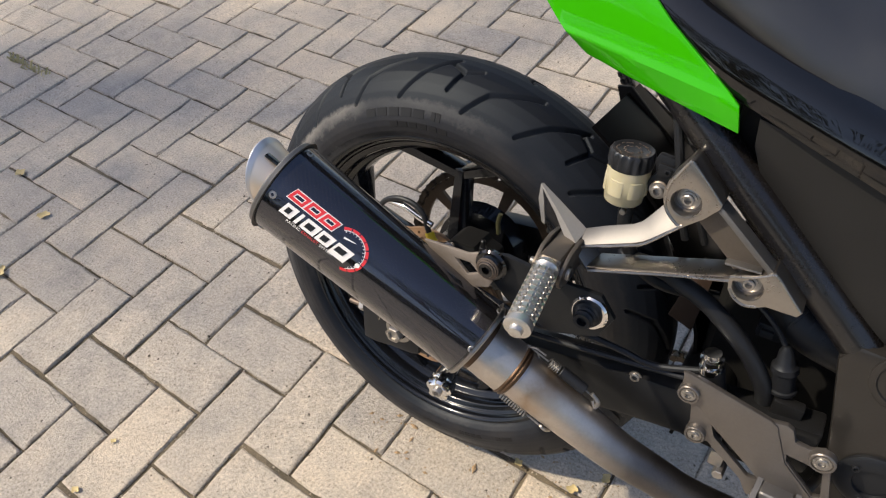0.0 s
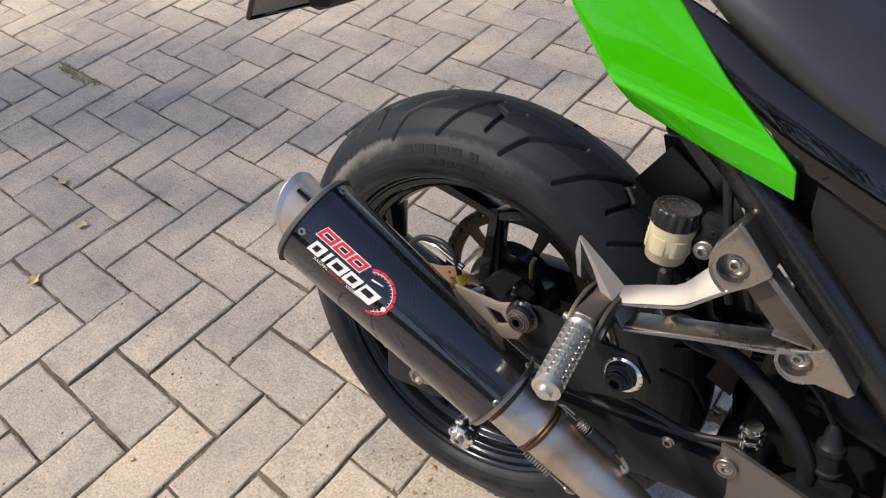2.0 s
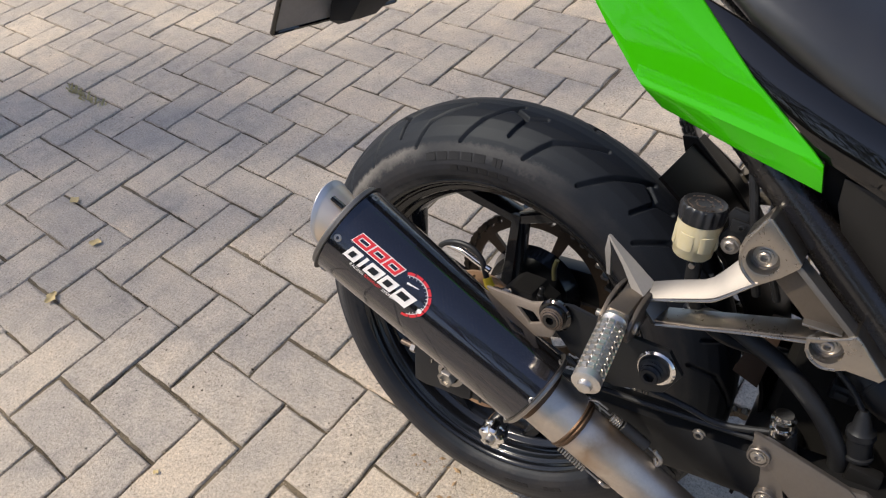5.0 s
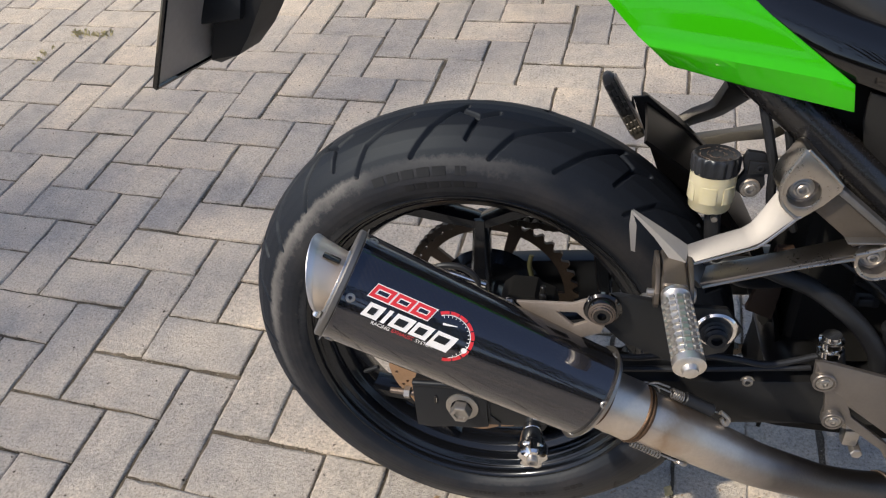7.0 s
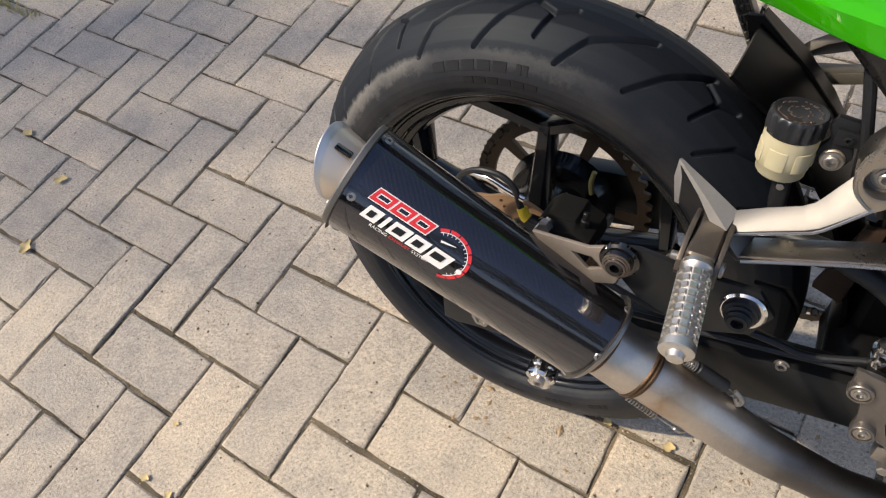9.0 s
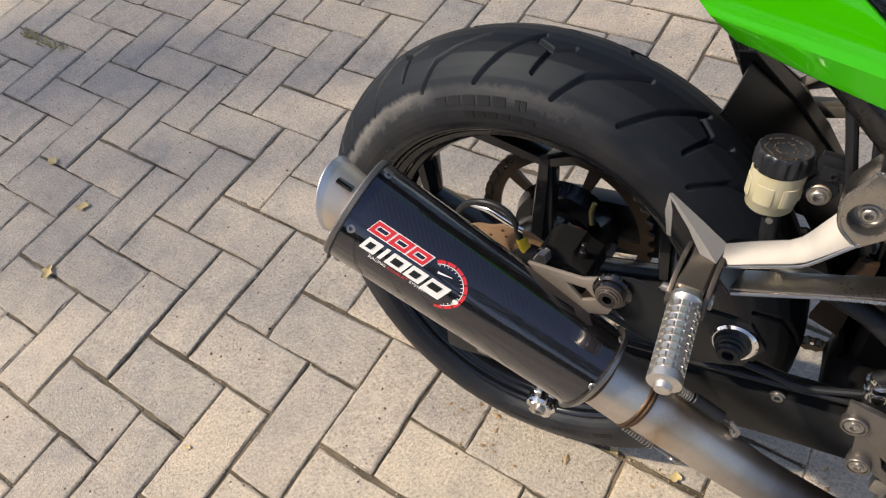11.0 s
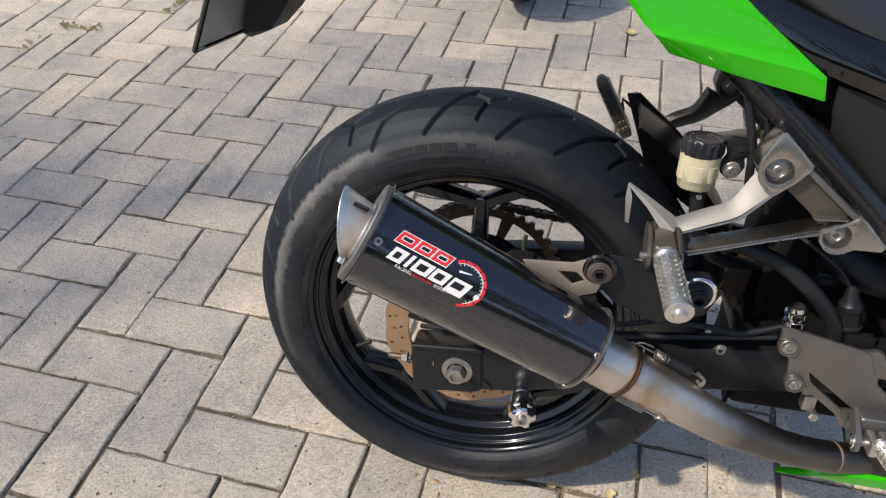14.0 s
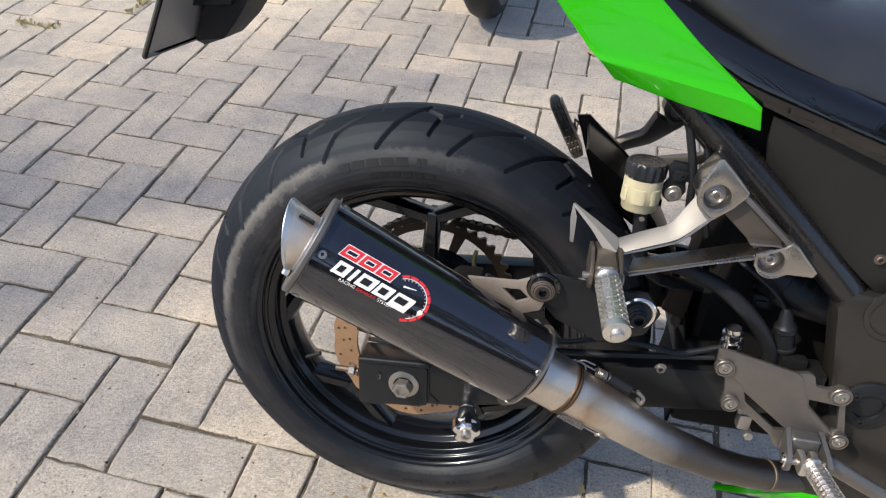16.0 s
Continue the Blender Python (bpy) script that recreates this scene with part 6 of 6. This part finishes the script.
for _ in range(260):
    x, y = grit_rng.uniform(-0.12, 0.55), grit_rng.gauss(-0.03, 0.05)
    s, a = 0.0009 * math.exp(grit_rng.gauss(0, 0.55)), grit_rng.uniform(0, math.tau)
    k = len(lpts)
    lpts += [(x + s * 2 * math.cos(a + q) * f, y + s * 2 * math.sin(a + q) * f, 0.0008 + h * s) for q, f, h in ((0, 1.4, 0), (1.5, 0.6, 0.3), (3.1, 1.2, 0.1), (4.6, 0.5, 0.4))] + [(x, y, 0.001 + 0.9 * s)]
    lfaces += [(k + i, k + (i + 1) % 4, k + 4) for i in range(4)]
# sand swept into the joints, higher in some than in others
xs, ys = np.arange(-2.2, 1.25, 0.011), np.arange(-0.85, 2.6, 0.011)
spts = [(x, y, min(-0.0036, -0.0052 + 0.0034 * noise.noise(Vector((x * 7, y * 7, 1.0))) + 0.0030 * noise.noise(Vector((x * 34, y * 34, 5.0))))) for y in ys for x in xs]
cols = len(xs)
sfaces = [(r * cols + c, r * cols + c + 1, (r + 1) * cols + c + 1, (r + 1) * cols + c) for r in range(len(ys) - 1) for c in range(cols - 1)]
sm = bpy.data.meshes.new("joint_sand")
sm.from_pydata(spts, [], sfaces)
sm.materials.append(SAND)
for p in sm.polygons:
    p.use_smooth = True
tagged(new("joint_sand", sm), "brown sand swept into the joints of the paving", "sand", kind="stuff")
lm = bpy.data.meshes.new("leaf_litter")
lm.from_pydata(lpts, [], lfaces)
lm.materials.append(LITTER)
tagged(new("leaf_litter", lm), "brown crumbs of dry leaves and earth around the tyre", "litter", kind="stuff")
cm = bpy.data.meshes.new("joint_crumbs")
cm.from_pydata(cpts, [], cfaces)
cm.materials.append(CRUMB)
tagged(new("joint_crumbs", cm), "dark crumbs of soil and moss in the paving joints", "soil", kind="stuff")
gm = bpy.data.meshes.new("joint_grit")
gm.from_pydata(gpts, [], gfaces)
gm.materials.append(GRIT)
tagged(new("joint_grit", gm), "pale sand grains and crumbs lying in the paving joints", "grit", kind="stuff")
for c, kind in outer:
    yaw = TURN + (0 if kind == "h" else math.pi / 2)
    m = Matrix.Translation(c + Vector((0, 0, rng.gauss(0, 0.0008)))) @ Matrix.Rotation(yaw, 4, "Z")
    base = len(pts_all)
    for inset, z in ((0.0022, -0.05), (0.0022, -0.004), (0.0060, 0.0)):
        pts_all += [tuple(m @ Vector((sx * (PAVER - inset), sy * (PAVER / 2 - inset), z))) for sx, sy in ((-1, -1), (1, -1), (1, 1), (-1, 1))]
    faces_all += [tuple(base + 4 * r + k for k in (i, (i + 1) % 4)) + tuple(base + 4 * (r + 1) + k for k in ((i + 1) % 4, i)) for r in range(2) for i in range(4)]
    faces_all.append(tuple(base + 8 + i for i in range(4)))
fm = bpy.data.meshes.new("far_pavers")
fm.from_pydata(pts_all, [], faces_all)
fm.materials.append(CONCRETE_FAR)
fob = new("far_pavers", fm)
fob.parent = pavement
tagged(fob, "more concrete paving blocks in herringbone", kind="stuff")


def leaf(x, y, size, yaw, curl=0.45):
    """A small fallen leaf: a bent blade with a ragged, lobed edge."""
    g = random.Random(int(1000 * abs(x)) + yaw)
    rows = []
    for k in range(11):
        t = k / 10
        w = size * 0.34 * math.sin(math.pi * (0.06 + 0.90 * t)) ** 0.8
        row = []
        for u in (-1, -0.5, 0, 0.5, 1):
            lobe = 1 + (0.30 * math.sin(9.5 * t + 2 * u) + g.uniform(-0.14, 0.14)) * abs(u)
            row.append(Vector(((t - 0.5) * size + g.uniform(-0.02, 0.02) * size, u * w * lobe, 0.003 + curl * size * ((t - 0.5) ** 2 * (1 + 0.5 * u) + 0.9 * abs(u) ** 1.5 * w / size) + g.uniform(0, 0.02) * size)))
        rows.append(row)
    bm = loft(rows, closed=False, caps=False)
    made = bmesh.ops.extrude_face_region(bm, geom=bm.faces[:])
    for v in made["geom"]:
        if isinstance(v, bmesh.types.BMVert):
            v.co.z += 0.0006
    bmesh.ops.recalc_face_normals(bm, faces=bm.faces)
    ob = new("fallen_leaf", finish("fallen_leaf", bm, LEAFY))
    ob.matrix_world = pose(x, y, 0, 0, 0, yaw)
    return tagged(ob, "small dry yellow leaf lying on the paving", "leaf", "leaves on the paving")


for x, y, size, yaw in ((-1.108, -0.005, 0.030, 40), (-1.303, 0.067, 0.030, 5), (-1.043, -0.168, 0.034, 110), (0.233, -0.008, 0.018, 20), (0.141, -0.009, 0.016, 150), (0.271, 0.033, 0.018, 70), (-0.475, -0.405, 0.015, 10),
                        (-0.421, -0.409, 0.016, 80), (0.248, 1.556, 0.045, 100), (-0.490, 0.366, 0.020, 0), (-0.488, -0.313, 0.011, 20)):
    leaf(x, y, size, yaw)


def tuft_field(spots):
    """Dry grass and moss in the joints: short bent blades."""
    g = random.Random(3)
    pts, faces = [], []
    for x, y, length, yaw, count in spots:
        for _ in range(count // 2):
            along = g.uniform(-0.5, 0.5) * length
            bx, by = x + along * math.cos(yaw) + g.gauss(0, 0.006), y + along * math.sin(yaw) + g.gauss(0, 0.006)
            a, h, w = g.uniform(0, math.tau), g.uniform(0.006, 0.022), g.uniform(0.0008, 0.002)
            dx, dy = math.cos(a), math.sin(a)
            n = len(pts)
            pts += [(bx - dy * w, by + dx * w, -0.006), (bx + dy * w, by - dx * w, -0.006), (bx + dx * h * 0.5, by + dy * h * 0.5, h * 0.7), (bx + dx * h, by + dy * h, h * 0.75)]
            faces += [(n, n + 1, n + 2), (n + 1, n + 3, n + 2)]
    me = bpy.data.meshes.new("joint_grass")
    me.from_pydata(pts, [], faces)
    me.materials.append(MOSS)
    return tagged(new("joint_grass", me), "sparse dry grass growing in the paving joints", "grass", kind="stuff")


V, H = radians(87), radians(-3)
tuft_field([(-1.555, 1.335, 0.16, H, 120), (-1.315, 1.55, 0.14, V, 120), (-1.75, 0.40, 0.22, H, 160), (-1.30, 1.70, 0.10, H, 40), (-1.66, 1.20, 0.10, V, 40)])


# another machine parked behind: only the foot of a tyre comes into view
def parked_tyre(x, y, yaw):
    thing = tagged(new("parked_motorcycle"), "black tyre of another motorcycle parked behind", "motorcycle")
    thing.matrix_world = pose(x, y, 0.295, 0, 0, yaw)
    bm = bmesh.new()
    prof = [(-0.045, 0.225), (-0.058, 0.245), (-0.056, 0.265), (-0.040, 0.285), (-0.018, 0.294), (0.018, 0.294), (0.040, 0.285), (0.056, 0.265), (0.058, 0.245), (0.045, 0.225)]
    n = 72
    rows = [[bm.verts.new((yy, r * math.cos(k * math.tau / n), r * math.sin(k * math.tau / n))) for k in range(n)] for yy, r in prof]
    for a, b in zip(rows, rows[1:] + rows[:1]):
        for k in range(n):
            bm.faces.new((a[k], a[(k + 1) % n], b[(k + 1) % n], b[k]))
    bmesh.ops.recalc_face_normals(bm, faces=bm.faces)
    part("tyre", bm, HOSE, thing)
    part("wheel", turned([(0, 0.05), (0, 0.22), (0.02, 0.225), (0.08, 0.225), (0.10, 0.22), (0.10, 0.05)], (-0.05, 0, 0), (1, 0, 0), 40), RIMBLACK, thing)
    part("mudguard", tube([(0, -0.25, 0.22), (0, 0, 0.34), (0, 0.25, 0.22)], 0.06, 14), PLASTIC, thing)
    return thing


parked_tyre(-0.116, 1.80, -4)


# unseen trees, added to break up the sunlight on the paving and darken reflections
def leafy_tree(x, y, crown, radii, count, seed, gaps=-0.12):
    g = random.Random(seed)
    thing = tagged(new("tree"), "unseen leafy tree added for its shade and dark reflections", "tree")
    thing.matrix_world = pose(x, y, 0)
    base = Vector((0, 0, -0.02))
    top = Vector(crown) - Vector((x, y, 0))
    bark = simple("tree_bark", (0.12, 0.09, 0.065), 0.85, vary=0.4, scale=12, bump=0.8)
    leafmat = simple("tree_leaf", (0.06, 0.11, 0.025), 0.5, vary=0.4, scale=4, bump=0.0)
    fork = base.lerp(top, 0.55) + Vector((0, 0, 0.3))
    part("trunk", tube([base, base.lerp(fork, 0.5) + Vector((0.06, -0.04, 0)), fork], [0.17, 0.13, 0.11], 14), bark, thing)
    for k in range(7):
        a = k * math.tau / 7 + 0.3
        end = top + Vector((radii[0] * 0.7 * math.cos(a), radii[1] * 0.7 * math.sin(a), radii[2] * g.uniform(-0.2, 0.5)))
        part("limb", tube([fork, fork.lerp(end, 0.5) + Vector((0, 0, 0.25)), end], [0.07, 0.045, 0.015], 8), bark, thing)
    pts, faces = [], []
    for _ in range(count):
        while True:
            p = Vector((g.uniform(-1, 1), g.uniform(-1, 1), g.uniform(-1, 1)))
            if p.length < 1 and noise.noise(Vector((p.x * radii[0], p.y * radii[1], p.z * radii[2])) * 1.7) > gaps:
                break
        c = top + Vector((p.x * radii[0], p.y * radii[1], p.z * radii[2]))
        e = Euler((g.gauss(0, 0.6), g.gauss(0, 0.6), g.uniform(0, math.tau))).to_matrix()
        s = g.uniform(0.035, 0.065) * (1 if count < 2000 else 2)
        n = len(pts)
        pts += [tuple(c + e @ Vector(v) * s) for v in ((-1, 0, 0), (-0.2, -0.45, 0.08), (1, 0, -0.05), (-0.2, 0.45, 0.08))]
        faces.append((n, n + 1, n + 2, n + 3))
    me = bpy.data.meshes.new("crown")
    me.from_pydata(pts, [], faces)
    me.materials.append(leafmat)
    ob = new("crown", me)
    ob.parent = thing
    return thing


# two unseen crowns placed up-sun to throw soft dapples on the paving
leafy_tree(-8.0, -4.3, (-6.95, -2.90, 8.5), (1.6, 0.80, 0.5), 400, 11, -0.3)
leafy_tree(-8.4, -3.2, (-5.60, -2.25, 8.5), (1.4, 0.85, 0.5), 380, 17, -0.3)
# the rest stand out of view to darken and streak glossy reflections
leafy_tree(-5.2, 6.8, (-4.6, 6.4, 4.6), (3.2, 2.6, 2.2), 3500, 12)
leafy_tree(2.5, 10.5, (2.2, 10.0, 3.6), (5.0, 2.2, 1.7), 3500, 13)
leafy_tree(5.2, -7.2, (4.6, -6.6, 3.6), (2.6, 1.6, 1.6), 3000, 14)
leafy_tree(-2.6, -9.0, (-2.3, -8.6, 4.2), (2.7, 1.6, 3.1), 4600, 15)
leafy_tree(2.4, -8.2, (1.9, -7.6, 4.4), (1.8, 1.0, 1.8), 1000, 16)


# an unseen hedge behind the eye, added to darken low reflections in gloss parts
def hedge(x0, x1, y, height, seed):
    g = random.Random(seed)
    thing = tagged(new("hedge"), "unseen dark green hedge added to darken reflections", "hedge")
    core = simple("hedge_shade", (0.02, 0.035, 0.012), 0.9, vary=0.4, scale=6, bump=0.3)
    leafmat = simple("hedge_leaf", (0.05, 0.09, 0.022), 0.5, vary=0.4, scale=4, bump=0.0)
    part("branch_mass", block(x0, x1, y - 0.5, y, -0.01, height - 0.25, 0.2, 3), core, thing)
    pts, faces = [], []
    for _ in range(4200):
        x, z = g.uniform(x0, x1), g.uniform(0.0, height) + 0.25 * noise.noise(Vector((g.uniform(x0, x1), 0, 3)))
        c = Vector((x, y + g.uniform(-0.15, 0.22), max(0.1, z)))
        e = Euler((g.gauss(0.9, 0.5), g.gauss(0, 0.6), g.uniform(0, math.tau))).to_matrix()
        s = g.uniform(0.08, 0.16)
        n = len(pts)
        pts += [tuple(c + e @ Vector(v) * s) for v in ((-1, 0, 0), (-0.2, -0.45, 0.08), (1, 0, -0.05), (-0.2, 0.45, 0.08))]
        faces.append((n, n + 1, n + 2, n + 3))
    me = bpy.data.meshes.new("foliage")
    me.from_pydata(pts, [], faces)
    me.materials.append(leafmat)
    ob = new("foliage", me)
    ob.parent = thing
    return thing


hedge(-12.0, 12.0, -10.6, 2.0, 31)
